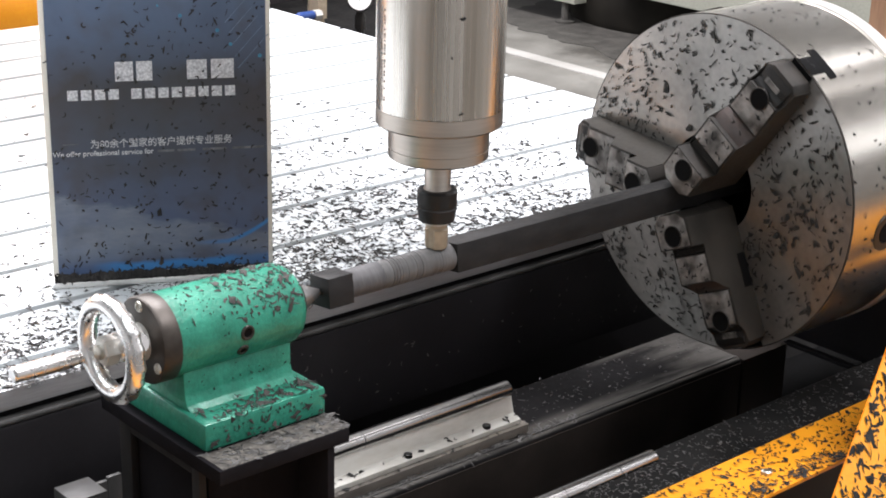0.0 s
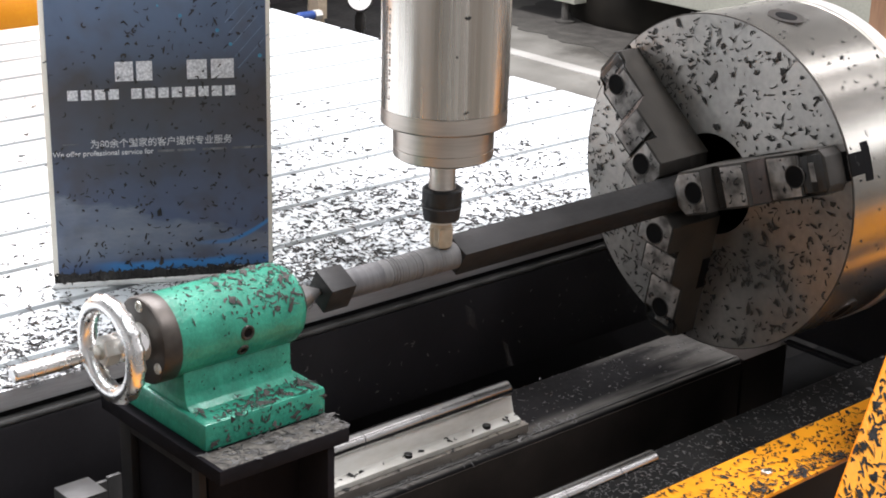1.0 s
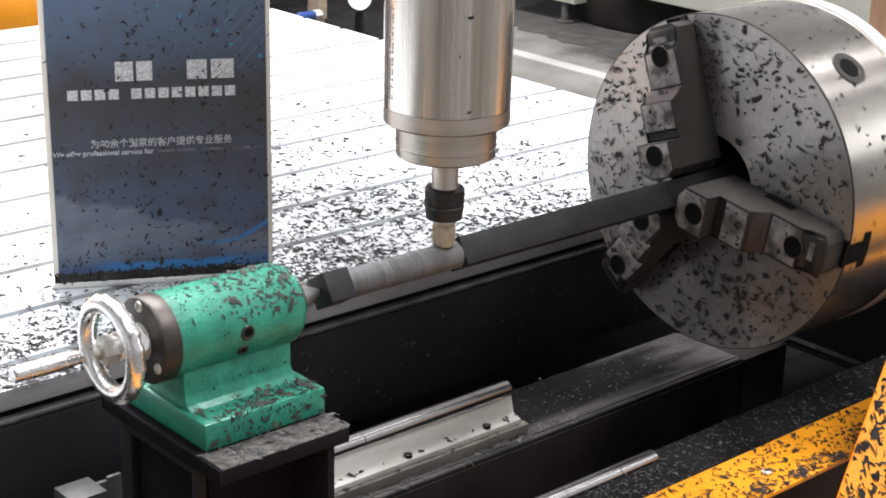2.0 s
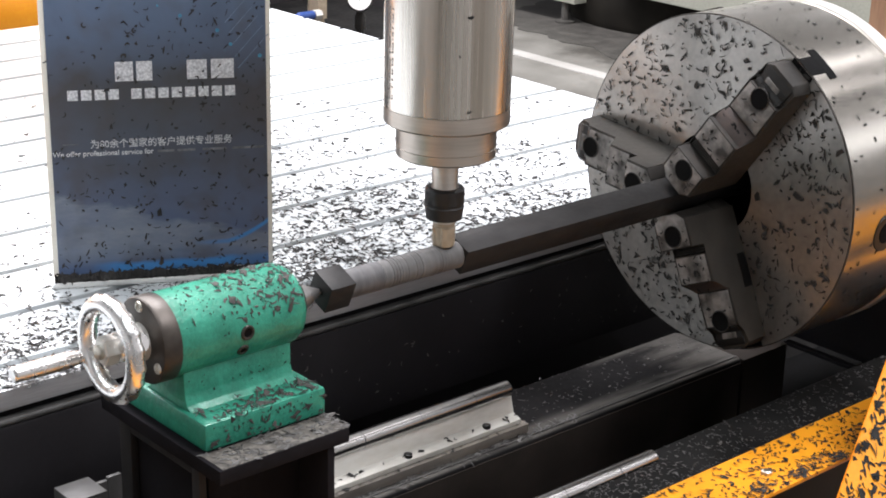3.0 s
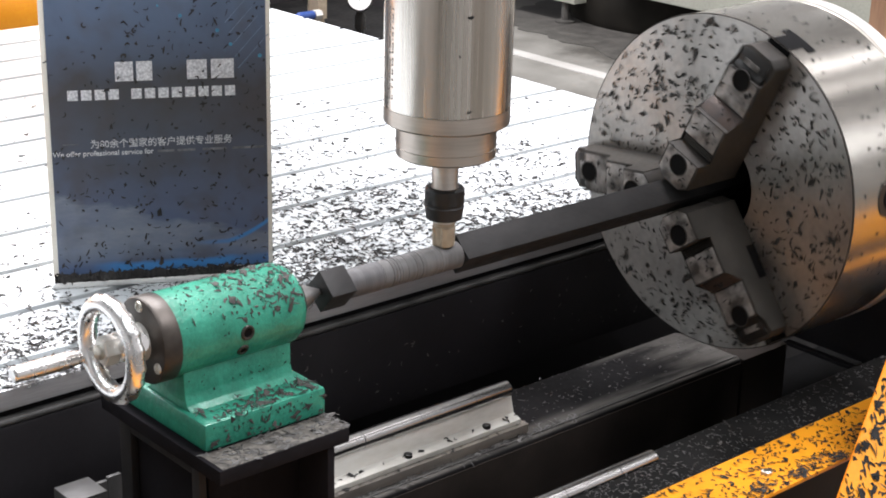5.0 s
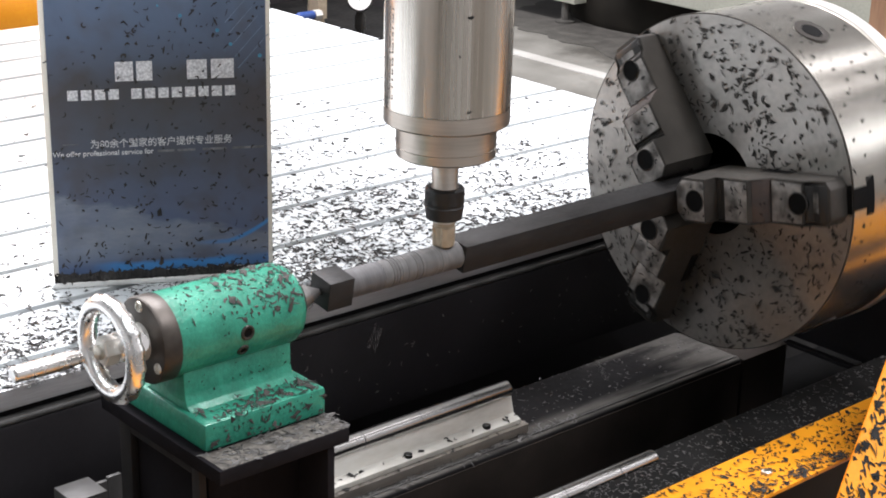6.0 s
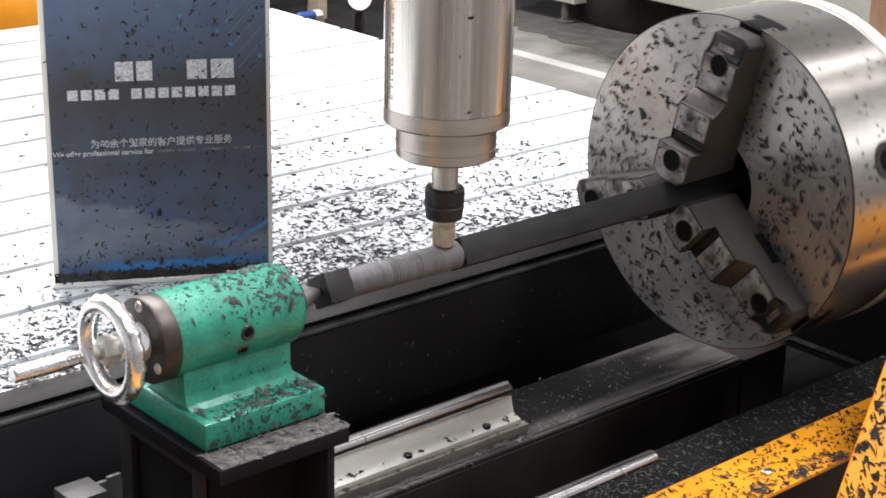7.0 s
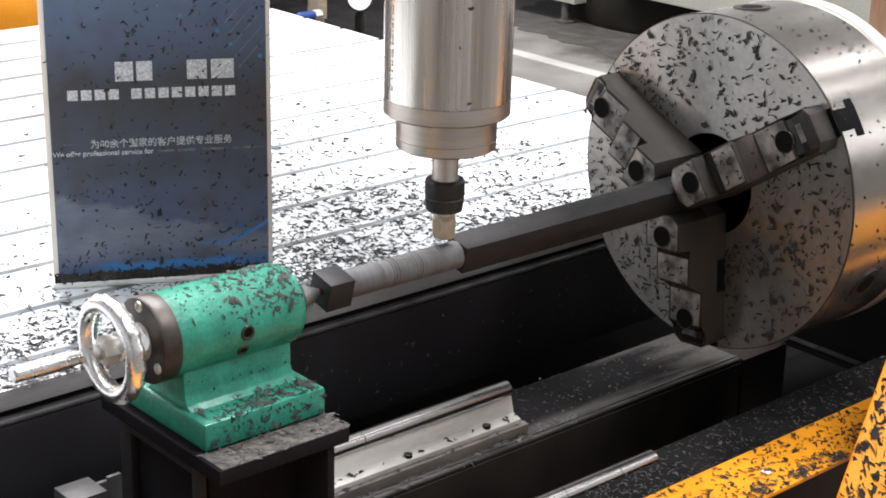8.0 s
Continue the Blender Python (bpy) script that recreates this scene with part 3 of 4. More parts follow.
def build_yellow():
    t = thing("yellow_side_beam", (0.2, -0.217, -Z0), "yellow painted steel side beam covered with shavings", "machine beam")
    part("top_plate", box(-1.3, 0.585, -0.256, -0.178, -0.2450, -0.240, 0.0012), YELLOW, t)
    # unseen black plate, hides yellow and floor from the lower rim's reflection
    part("reflection_blocker", box(0.586, 1.2, -0.42, -0.178, -0.2450, -0.241, 0.0012), BEAM_BLACK, t, "unseen black plate that darkens the chuck rim's reflection")
    part("web", box(-1.3, 1.2, -0.190, -0.180, -Z0, -0.2452, 0.001), BLACK, t)
    bolt = part("bolt", lathe([(0, 0.006), (0.003, 0.006), (0.0045, 0.004), (0.0045, 0)], (0.27, -0.224, -0.240), "z", 16), ZINC, t)
    g = thing("gantry", (0.45, -0.29, -Z0), "yellow gantry with a slanted leg sprinkled with dark shavings", "gantry")
    # out of view, sized for its orange reflection in the chuck rim
    part("reflected_leg_plate", prism([(0.88, -0.60), (1.75, -0.60), (1.75, -0.15), (0.95, -0.15)], -0.602, -0.590, "y", 0.001), YELLOW, g)
    # unseen too, black so the spindle's edge reflects no orange
    part("upright", prism([(1.58, -0.1498), (1.75, -0.1498), (1.75, 1.00), (0.30, 1.00), (0.30, 0.80), (1.58, 0.80)], -0.602, -0.590, "y", 0.001), BLACK, g, "unseen upright and arm, black to keep reflections dark")
    # the lower leg leans outwards, so that shavings rest on it
    own = bmesh.new()
    rows = [[own.verts.new(q) for q in ((LEG_X + d * LEG_DX, LEG_Y + d * LEG_DY, LEG_Z + d * LEG_DZ), (LEG_X + 0.32 + d * 0.10, LEG_Y + d * LEG_DY, LEG_Z + d * LEG_DZ))] for d in (-0.9, 1.25)]
    own.faces.new((rows[0][0], rows[0][1], rows[1][1], rows[1][0]))
    ext = bmesh.ops.extrude_face_region(own, geom=own.faces[:])
    bmesh.ops.translate(own, vec=(0.022, 0.012, -0.004), verts=[q for q in ext["geom"] if isinstance(q, bmesh.types.BMVert)])
    bmesh.ops.recalc_face_normals(own, faces=own.faces)
    bmesh.ops.bevel(own, geom=own.edges[:], offset=0.0015, segments=2, affect="EDGES")
    part("leaning_plate", own, YELLOW, g, "yellow sloping plate with shavings lying on it", smooth=False)
    low = LEG_Z - 0.9 * LEG_DZ
    part("foot", box(LEG_X - 0.9 * LEG_DX, LEG_X + 0.20, LEG_Y - 0.9 * LEG_DY, LEG_Y - 0.9 * LEG_DY + 0.05, -Z0, low - 0.006, 0.002), YELLOW, g)
    part("cross_beam", box(0.31, 0.44, -0.5895, 1.989, 0.81, 0.95, 0.006), YELLOW, g)
    part("far_leg", box(0.25, 0.50, 1.99, 2.01, -Z0, 0.96, 0.003), YELLOW, g)
    part("carriage", box(0.068, 0.309, -0.075, 0.075, 0.40, 0.95, 0.006), BLACK, g, "black spindle carriage")
    return g


GANTRY = build_yellow()


# ---------------------------------------------------------------- chuck
def build_chuck():
    c = thing("lathe_chuck", (FACE, 0, 0), "large three-jaw steel lathe chuck dusted with dark shavings", "lathe chuck")
    part("body", lathe([(0.0, 0.062), (0.0, R_CHUCK - 0.0004), (0.0004, R_CHUCK), (0.137, R_CHUCK), (0.138, R_CHUCK - 0.0012), (0.1395, R_CHUCK - 0.0012), (0.1398, 0.062), (0.0, 0.062)], (FACE, 0, 0), "x", 128, caps=False), STEEL, c, "ground steel chuck body")
    part("rear_ring", lathe([(0.1402, 0.062), (0.1402, R_CHUCK - 0.0005), (0.141, R_CHUCK + 0.0015), (0.163, R_CHUCK + 0.0015), (0.166, R_CHUCK - 0.001), (0.166, 0.062), (0.1402, 0.062)], (FACE, 0, 0), "x", 128, caps=False), RING, c, "bright rear ring of the chuck")
    part("face_plate", lathe([(0.0, 0.060), (-0.0012, 0.0605), (-0.0010, R_CHUCK - 0.0006), (-0.0001, R_CHUCK - 0.0002)], (FACE - 0.0003, 0, 0), "x", 128, caps=False), CHUCK_FACE, c, "ground steel face with shavings on it")
    # bore wall coloured near-black for the shade inside it
    part("bore", lathe([(-0.0008, 0.0618), (0.10, 0.0618), (0.10, 0.0)], (FACE, 0, 0), "x", 48, caps=False), RECESS_SHADE, c)
    part("edge_line", lathe([(-0.0014, R_CHUCK - 0.0009), (-0.0014, R_CHUCK + 0.0001), (0.0004, R_CHUCK + 0.0005), (0.0012, R_CHUCK + 0.0002)], (FACE, 0, 0), "x", 128, caps=False), FLANGE, c, "dark worn edge of the face")
    jaws = []
    for k in range(3):
        turn = Matrix.Rotation(radians(120 * k), 3, "X")
        def spin(bm):
            bmesh.ops.rotate(bm, cent=(FACE, 0, 0), matrix=turn, verts=bm.verts)
            return bm
        f = FACE - 0.0015
        W = 0.0242
        j = part("jaw", spin(prism([(-0.018, -0.010), (-0.030, -W), (-0.186, -W), (-0.192, -0.016), (-0.192, 0.016), (-0.186, W), (-0.030, W), (-0.018, 0.010)], f - 0.030, f, "x", 0.0012)), JAW, c, "oily dark steel stepped jaw")
        sub = [("inner_block", prism([(-0.020, -0.013), (-0.029, -W), (-0.062, -W), (-0.062, W), (-0.029, W), (-0.020, 0.013)], f - 0.083, f - 0.0302, "x", 0.0016), True),
               ("serrated_step", box(f - 0.058, f - 0.0302, -0.0725, -0.0622, -W + 0.0004, W - 0.0004, 0.0008), False),
               ("middle_block", box(f - 0.064, f - 0.0302, -0.1068, -0.0727, -W, W, 0.0016), True),
               ("outer_tip", prism([(f - 0.0302, -0.1632), (f - 0.0385, -0.1632), (f - 0.0372, -0.1670), (f - 0.0330, -0.1712), (f - 0.0335, -0.1790), (f - 0.0318, -0.1845), (f - 0.0302, -0.1880)], -W + 0.004, W - 0.004, "z", 0.0010), False),
               ("outer_block", prism([(-0.1202, -W), (-0.1630, -W + 0.001), (-0.1630, W - 0.001), (-0.1202, W)], f - 0.041, f - 0.0302, "x", 0.0014), True)]
        for n, bm, worn in sub:
            ob = part(n, spin(bm), DARK_STEEL if n == "outer_tip" else JAW, j)
            if worn:
                ob.data.materials.append(JAW_BRIGHT)
                front = min(q.co.x for q in ob.data.vertices)
                for q in ob.data.polygons:
                    if abs(q.normal.x) > 0.95 and q.center.x < front + 0.001:
                        q.material_index = 1
        stair = [(f - 0.0002, -0.0295), (f - 0.0822, -0.0295), (f - 0.0822, -0.0615), (f - 0.0632, -0.0625), (f - 0.0632, -0.1062), (f - 0.0403, -0.1195), (f - 0.0403, -0.1625), (f - 0.0330, -0.1715), (f - 0.0300, -0.1855), (f - 0.0002, -0.1855)]
        for side in (1, -1):
            part("side_face", spin(prism(stair, side * (W + 0.0002), side * (W + 0.0009), "z")), JAW_SIDE, j, "smooth oily side of the jaw", smooth=False)
        part("worn_facet", spin(prism([(f - 0.0341, -0.1716), (f - 0.0344, -0.1785), (f - 0.0336, -0.1785), (f - 0.0333, -0.1716)], -0.009, 0.012, "z")), JAW_BRIGHT, j, "bright worn facet", smooth=False)
        part("rusty_step", spin(prism([(f - 0.0302, -0.1070), (f - 0.0575, -0.1070), (f - 0.0490, -0.1155), (f - 0.0425, -0.1200), (f - 0.0302, -0.1200)], -W + 0.0004, W - 0.0004, "z", 0.0004)), RUST, j, "brown stained curved step")
        for rr, top in ((0.047, f - 0.0832), (0.1565, f - 0.0412)):
            # closed plug, its black colour stands for the shade in the hole
            part("bolt_hole", spin(lathe([(0.0082, 0.0118), (0.0, 0.0118), (-0.0003, 0.0118), (-0.0003, 0.0)], (top, -rr, 0), "x", 24)), RECESS_SHADE, j)
            part("bolt_hole_rim", spin(ring_tube(0.0124, 0.0008, (top, -rr, 0), 28, 8)), JAW, j)
        for s in (0, 1, 2):
            part("serration", spin(box(f - 0.0625, f - 0.0602, -0.0712 + s * 0.003, -0.0697 + s * 0.003, -W + 0.002, W - 0.002, 0.0003, seg=1)), JAW, j)
        part("side_groove", spin(box(f - 0.014, f - 0.0003, -0.125, -0.085, W + 0.0005, W + 0.0013, 0.0002, seg=1)), RECESS_SHADE, j)
        jaws.append(j)
        # flat plate on the face; the slot's shade is only its colour
        slot = part("jaw_slot", spin(box(FACE - 0.0022, FACE - 0.0012, -R_CHUCK + 0.0015, -0.165, -0.0165, 0.0165)), RECESS_SHADE, c, "flat near-black patch for the shaded guide slot beyond the jaw", smooth=False)
        mouth = []
        for x0, x1, hw in ((-0.0012, 0.024, 0.0125), (0.0241, 0.037, 0.0215)):
            own = bmesh.new()
            cols = []
            for q in range(7):
                a = math.asin((hw * (q / 3 - 1)) / R_CHUCK)
                rr = R_CHUCK + 0.0006
                cols.append([own.verts.new((FACE + xx, -rr * math.cos(a), rr * math.sin(a))) for xx in (x0, x1)])
            for q in range(6):
                own.faces.new((cols[q][0], cols[q + 1][0], cols[q + 1][1], cols[q][1]))
            mouth.append(own)
        part("slot_mouth", spin(join(mouth[0], mouth[1])), RECESS_SHADE, slot)
        # pinion socket on the rim, half way between two jaws
        a = radians(120 * k + 60)
        rim = lathe([(-0.004, 0.0215), (0.0008, 0.0215), (0.0008, 0.0135), (0.0004, 0.0130), (0.0004, 0)], (0, 0, 0), "z", 36)
        sock = prism([(0.0128 * math.cos(q * math.pi / 8), 0.0128 * math.sin(q * math.pi / 8)) for q in range(16)], 0.0005, 0.0010, "z")
        m = Matrix.Translation((FACE + 0.066, 0, 0)) @ Matrix.Rotation(a, 4, "X") @ Matrix.Rotation(radians(90), 4, "X") @ Matrix.Translation((0, 0, R_CHUCK))
        for bm in (rim, sock):
            bmesh.ops.transform(bm, matrix=m, verts=bm.verts)
        pin = part("pinion_socket", rim, FLANGE, c, "dark recessed key socket")
        # shallow prism coloured near-black as the shaded inside of the socket
        part("key_hole", sock, RECESS_SHADE, pin)
    rnd = random.Random(5)
    def face_places():
        n = 0
        while n < 1150:
            y, z = rnd.uniform(-0.195, 0.195), rnd.uniform(-0.195, 0.195)
            r = math.hypot(y, z)
            if not 0.066 < r < 0.194:
                continue
            keep = max(0.34, 0.60 + 0.65 * noise.noise((y * 14, z * 14, 3.3)))
            if rnd.random() > keep:
                continue
            n += 1
            yield (FACE - 0.0022, y, z), (-1, 0, 0)
    swarf("face_swarf", face_places(), rnd, c, "", "", FACE_CHIP, length=(0.003, 0.0145), width=(0.0010, 0.0036), flakes=0.36)
    def rim_places():
        for _ in range(260):
            t, x = rnd.uniform(0, 6.283), rnd.uniform(0.004, 0.135)
            r = R_CHUCK + (0.0018 if x > 0.14 else 0)
            yield (FACE + x, r * math.cos(t), r * math.sin(t)), (0, math.cos(t), math.sin(t))
    swarf("rim_swarf", rim_places(), rnd, c, length=(0.004, 0.009))
    def jaw_places():
        for _ in range(240):
            t = radians(rnd.choice((0, 120, 240)))
            r, w = rnd.uniform(0.03, 0.175), rnd.uniform(-0.021, 0.021)
            h = 0.0832 if r < 0.062 else 0.0645 if r < 0.103 else 0.0505 if r < 0.1215 else 0.0415
            if 0.061 < r < 0.074 or 0.12 < r < 0.135 or math.hypot(r - 0.047, w) < 0.016 or math.hypot(r - 0.1574, w) < 0.016:
                continue
            p = Matrix.Rotation(t, 3, "X") @ Vector((0, -r, w))
            yield (FACE - 0.0015 - h, p.y, p.z), (-1, 0, 0)
    swarf("jaw_swarf", jaw_places(), rnd, c, length=(0.004, 0.009))
    return c


CHUCK = build_chuck()


def build_headstock():
    t = thing("headstock", (0.8, 0, -0.297), "black painted headstock housing behind the chuck", "headstock")
    part("housing", box(0.70, 1.1, -0.15, 0.17, -0.2965, 0.04, 0.02), BLACK, t)
    part("spindle_flange", lathe([(0.586, 0.14), (0.59, 0.145), (0.695, 0.145), (0.70, 0.14)], (0, 0, 0), "x", 64), DARK_STEEL, t)
    return t


build_headstock()


# ---------------------------------------------------------------- workpiece
def build_workpiece():
    w = thing("turned_bar", (0, 0, 0), "dark grey square bar being turned round between chuck and tailstock", "workpiece")
    s = 0.0150
    def square(x0, x1):
        a = radians(-41.5)
        c, q = math.cos(a), math.sin(a)
        pts = [(y * c - z * q, y * q + z * c) for y, z in ((-s, -s), (s, -s), (s, s), (-s, s))]
        return prism(pts, x0, x1, "x", 0.0008)
    part("square_end", square(-0.1558, -0.1262), STOCK, w)
    bar = part("square_bar", square(0.0065, 0.47), STOCK, w, "uncut square length of the bar")
    rnd = random.Random(3)
    part("finished_shaft", lathe([(-0.1264, 0.0130), (-0.1255, 0.0143), (-0.0862, 0.0143), (-0.0858, 0.0140)], (0, 0, 0), "x", 40), FINISHED, w, "smooth dark grey turned length")
    rows, x = [(-0.0857, 0.0138)], -0.0855
    while x < 0.014:
        rows.append((x, 0.0143 + rnd.uniform(-0.00030, 0.00012) + (0.0005 if -0.075 < x < -0.07 else 0)))
        rows.append((x + 0.0031, 0.0142 + rnd.uniform(-0.00045, 0.0001)))
        x += 0.0037
    rows.append((0.0176, 0.0146))
    part("turned_shaft", lathe(rows, (0, 0, 0), "x", 40), TURNED, w, "freshly cut round grey shaft with tool marks")
    return w, bar


BAR, SQUARE = build_workpiece()


# ---------------------------------------------------------------- tailstock
def build_tailstock():
    s = thing("tailstock_stand", (-0.27, 0, -Z0), "black steel stand with a dusty top plate", "stand")
    part("top_plate", box(-0.3395, -0.199, -0.1025, 0.098, -0.1045, -0.0905, 0.0010), MATT_BLACK, s, "dark steel top plate")
    part("dust_layer", box(-0.3355, -0.2000, -0.1015, -0.0668, -0.0904, -0.0900), PLATE_DUST, s, "layer of grey beige dust", smooth=False)
    part("corner_post", box(-0.334, -0.326, -0.060, -0.048, -0.2600, -0.1047, 0.001), POST, s)
    part("corner_post", box(-0.334, -0.326, 0.056, 0.076, -0.2600, -0.1047, 0.001), POST, s)
    part("top_rail", box(-0.334, -0.326, -0.0478, 0.0558, -0.1160, -0.1047, 0.001), POST, s)
    part("side_panel", box(-0.3255, -0.3220, -0.0478, 0.0850, -0.2600, -0.1047, 0.0005), MATT_BLACK, s, "black recessed side panel")
    part("web", box(-0.3218, -0.2222, -0.056, -0.050, -0.2600, -0.1047, 0.001), MATT_BLACK, s, "black recessed front panel")
    part("side_plate", box(-0.222, -0.214, -0.100, 0.085, -0.2600, -0.1047, 0.001), MATT_BLACK, s)
    part("carriage", box(-0.36, -0.18, -0.145, 0.145, -0.284, -0.2602, 0.003), BLACK, s)

    t = thing("tailstock", (-0.266, 0, -0.09), "green painted tailstock with a chromed handwheel and shavings on top", "tailstock")
    R = 0.0395
    body = lathe([(-0.333, R), (-0.210, R), (-0.203, R - 0.0015), (-0.197, R - 0.005), (-0.1945, R - 0.010), (-0.1935, R - 0.013)], (0, 0, 0), "x", 72)
    part("barrel", body, GREEN, t)
    part("neck", prism([(0.038, -0.064), (0.031, -0.060), (0.028, -0.050), (0.027, -0.02), (-0.027, -0.02), (-0.028, -0.050), (-0.031, -0.060), (-0.038, -0.064)], -0.326, -0.210, "x", 0.0015), GREEN, t)
    part("base", box(-0.330, -0.1985, -0.066, 0.0685, -0.0900, -0.0635, 0.003), GREEN, t)
    part("flange", lathe([(-0.3515, R - 0.004), (-0.3505, R - 0.0008), (-0.348, R + 0.0005), (-0.3332, R + 0.0005)], (0, 0, 0), "x", 72), FLANGE, t, "dark cast iron end flange")
    for a in (90, -31, 210):
        q = radians(a)
        b = part("flange_screw", lathe([(-0.3515, 0.0052), (-0.3532, 0.0046), (-0.3532, 0.0027), (-0.3520, 0.0024), (-0.3520, 0)], (0, -0.0325 * math.cos(q), 0.0325 * math.sin(q)), "x", 18), ZINC, t)
    part("collar", lathe([(-0.3648, 0.0150), (-0.3640, 0.0160), (-0.358, 0.0160), (-0.3575, 0.0175), (-0.3515, 0.0175)], (0, 0, 0), "x", 40), NUTSTEEL, t, "bright metal collar")
    for x, z, r in ((-0.2655, -0.001, 0.0072), (-0.268, -0.0185, 0.0056)):
        y = -math.sqrt(R * R - z * z)
        nrm = Vector((0, y, z)).normalized()
        ring = ring_tube(r * 0.8, 0.0016, (0, 0, 0), 24, 8, "z")
        hole = lathe([(-0.002, r * 0.75), (0.0004, r * 0.75), (0.0004, 0.0)], (0, 0, 0), "z", 20)
        m = Matrix.Translation((x, y, z)) @ nrm.to_track_quat("Z", "Y").to_matrix().to_4x4()
        for n, bm, mm in (("oil_port", ring, FLANGE), ("port_hole", hole, RECESS_SHADE)):
            bmesh.ops.transform(bm, matrix=m, verts=bm.verts)
            part(n, bm, mm, t)
    part("quill", lathe([(-0.1934, 0.0240), (-0.1920, 0.0250), (-0.1885, 0.0240), (-0.1875, 0.020)], (0, 0, 0), "x", 40), FLANGE, t, "dark quill nose")
    part("live_centre", lathe([(-0.1874, 0.0150), (-0.1835, 0.0150), (-0.1545, 0.0022), (-0.1530, 0.0)], (0, 0, 0), "x", 32), GREYSTEEL, t, "grey steel cone centre")
    # handwheel
    hx = -0.381
    wheel = part("handwheel", ring_tube(0.0405, 0.0085, (hx, 0, 0), 168, 16, "x", None, lambda a, s: 0.11 * max(0, math.sin(a * 18)) ** 0.7 * (1 if math.sin(s) > -0.1 and math.cos(s) > -0.6 else 0)), CHROME, t, "chromed handwheel rim with finger grips")
    for a in (-24, 156):
        q = radians(a)
        bm = lathe([(0.010, 0.0075), (0.020, 0.0066), (0.030, 0.0072), (0.038, 0.0085)], (0, 0, 0), "z", 16)
        bmesh.ops.rotate(bm, cent=(0, 0, 0), matrix=Matrix.Rotation(q - radians(90), 3, "X"), verts=bm.verts)
        bmesh.ops.translate(bm, vec=(hx + 0.009, 0, 0), verts=bm.verts)
        part("spoke", bm, CHROME, wheel)
    part("hub", lathe([(hx + 0.004, 0.012), (hx + 0.006, 0.0135), (hx + 0.015, 0.0135), (hx + 0.016, 0.0125)], (0, 0, 0), "x", 32), CHROME, wheel)
    part("nut", lathe([(hx - 0.0105, 0.0112), (hx - 0.0092, 0.0134), (hx + 0.0030, 0.0134), (hx + 0.0039, 0.0122)], (0, 0, 0), "x", 6), NUTSTEEL, wheel, "zinc plated hexagon nut")
    part("thread_end", lathe([(hx - 0.0145, 0.005), (hx - 0.0135, 0.0066), (hx - 0.0106, 0.0066)], (0, 0, 0), "x", 18), ZINC, wheel)
    part("crank_handle", lathe([(hx - 0.074, 0.0), (hx - 0.074, 0.0060), (hx - 0.072, 0.0074), (hx - 0.045, 0.0080), (hx - 0.020, 0.0076), (hx - 0.010, 0.0062), (hx - 0.004, 0.0062)], (0, 0.040, -0.0185), "x", 28), CHROME, wheel, "turned steel crank handle")
    rnd = random.Random(11)
    def places():
        for _ in range(235):
            x = -0.33 + 0.133 * rnd.random() ** 0.45
            a = rnd.choice((rnd.gauss(92, 34), rnd.uniform(15, 120)))
            if 12 < a < 175:
                q = radians(a)
                r = R if x < -0.208 else R - 0.002 if x < -0.2 else R - 0.005
                yield (x, -r * math.cos(q), r * math.sin(q)), (0, -math.cos(q), math.sin(q))
        for _ in range(150):
            yield (-0.325 + 0.124 * rnd.random() ** 0.7, rnd.uniform(-0.065, -0.044), -0.0633), (0, 0, 1)
        for _ in range(18):
            yield (rnd.uniform(-0.325, -0.209), rnd.uniform(-0.044, -0.036), -0.0610), (0, -0.4, 0.9)
        for _ in range(46):
            yield (rnd.uniform(-0.325, -0.201), -0.0662, rnd.uniform(-0.088, -0.066)), (0, -1, 0)
    swarf("tailstock_swarf", places(), rnd, t, "", "", GREY_CHIP, length=(0.003, 0.0125), width=(0.0010, 0.0030), flakes=0.5)
    def crumbs():
        for _ in range(150):
            x, q = rnd.uniform(-0.33, -0.2045), radians(rnd.triangular(0, 150, 70))
            yield (x, -R * math.cos(q), R * math.sin(q)), (0, -math.cos(q), math.sin(q))
        for _ in range(70):
            yield (rnd.uniform(-0.326, -0.206), rnd.uniform(-0.065, -0.036), -0.0633), (0, 0, 1)
        for _ in range(40):
            yield (rnd.uniform(-0.326, -0.206), -0.0662, rnd.uniform(-0.089, -0.065)), (0, -1, 0)
        for _ in range(22):
            yield (rnd.uniform(-0.322, -0.210), -0.0284, rnd.uniform(-0.055, -0.030)), (0, -1, 0)
    swarf("tailstock_dust", crumbs(), rnd, t, length=(0.0012, 0.0036), width=(0.0007, 0.0018), flakes=0.3)
    def plate_places():
        for _ in range(190):
            yield (rnd.uniform(-0.334, -0.201), rnd.uniform(-0.101, -0.068), -0.0903), (0, 0, 1)
        for _ in range(80):
            yield (rnd.uniform(-0.203, -0.199), rnd.uniform(-0.101, 0.06), -0.0903), (0, 0, 1)
    places_all = list(plate_places())
    swarf("plate_dark_swarf", places_all[::2], rnd, s, "", "", GREY_CHIP, length=(0.004, 0.012), width=(0.0014, 0.004), flakes=0.5)
    swarf("plate_swarf", places_all[1::2], rnd, s, "", "", PALE, length=(0.005, 0.013), width=(0.0016, 0.004), flakes=0.6)


build_tailstock()


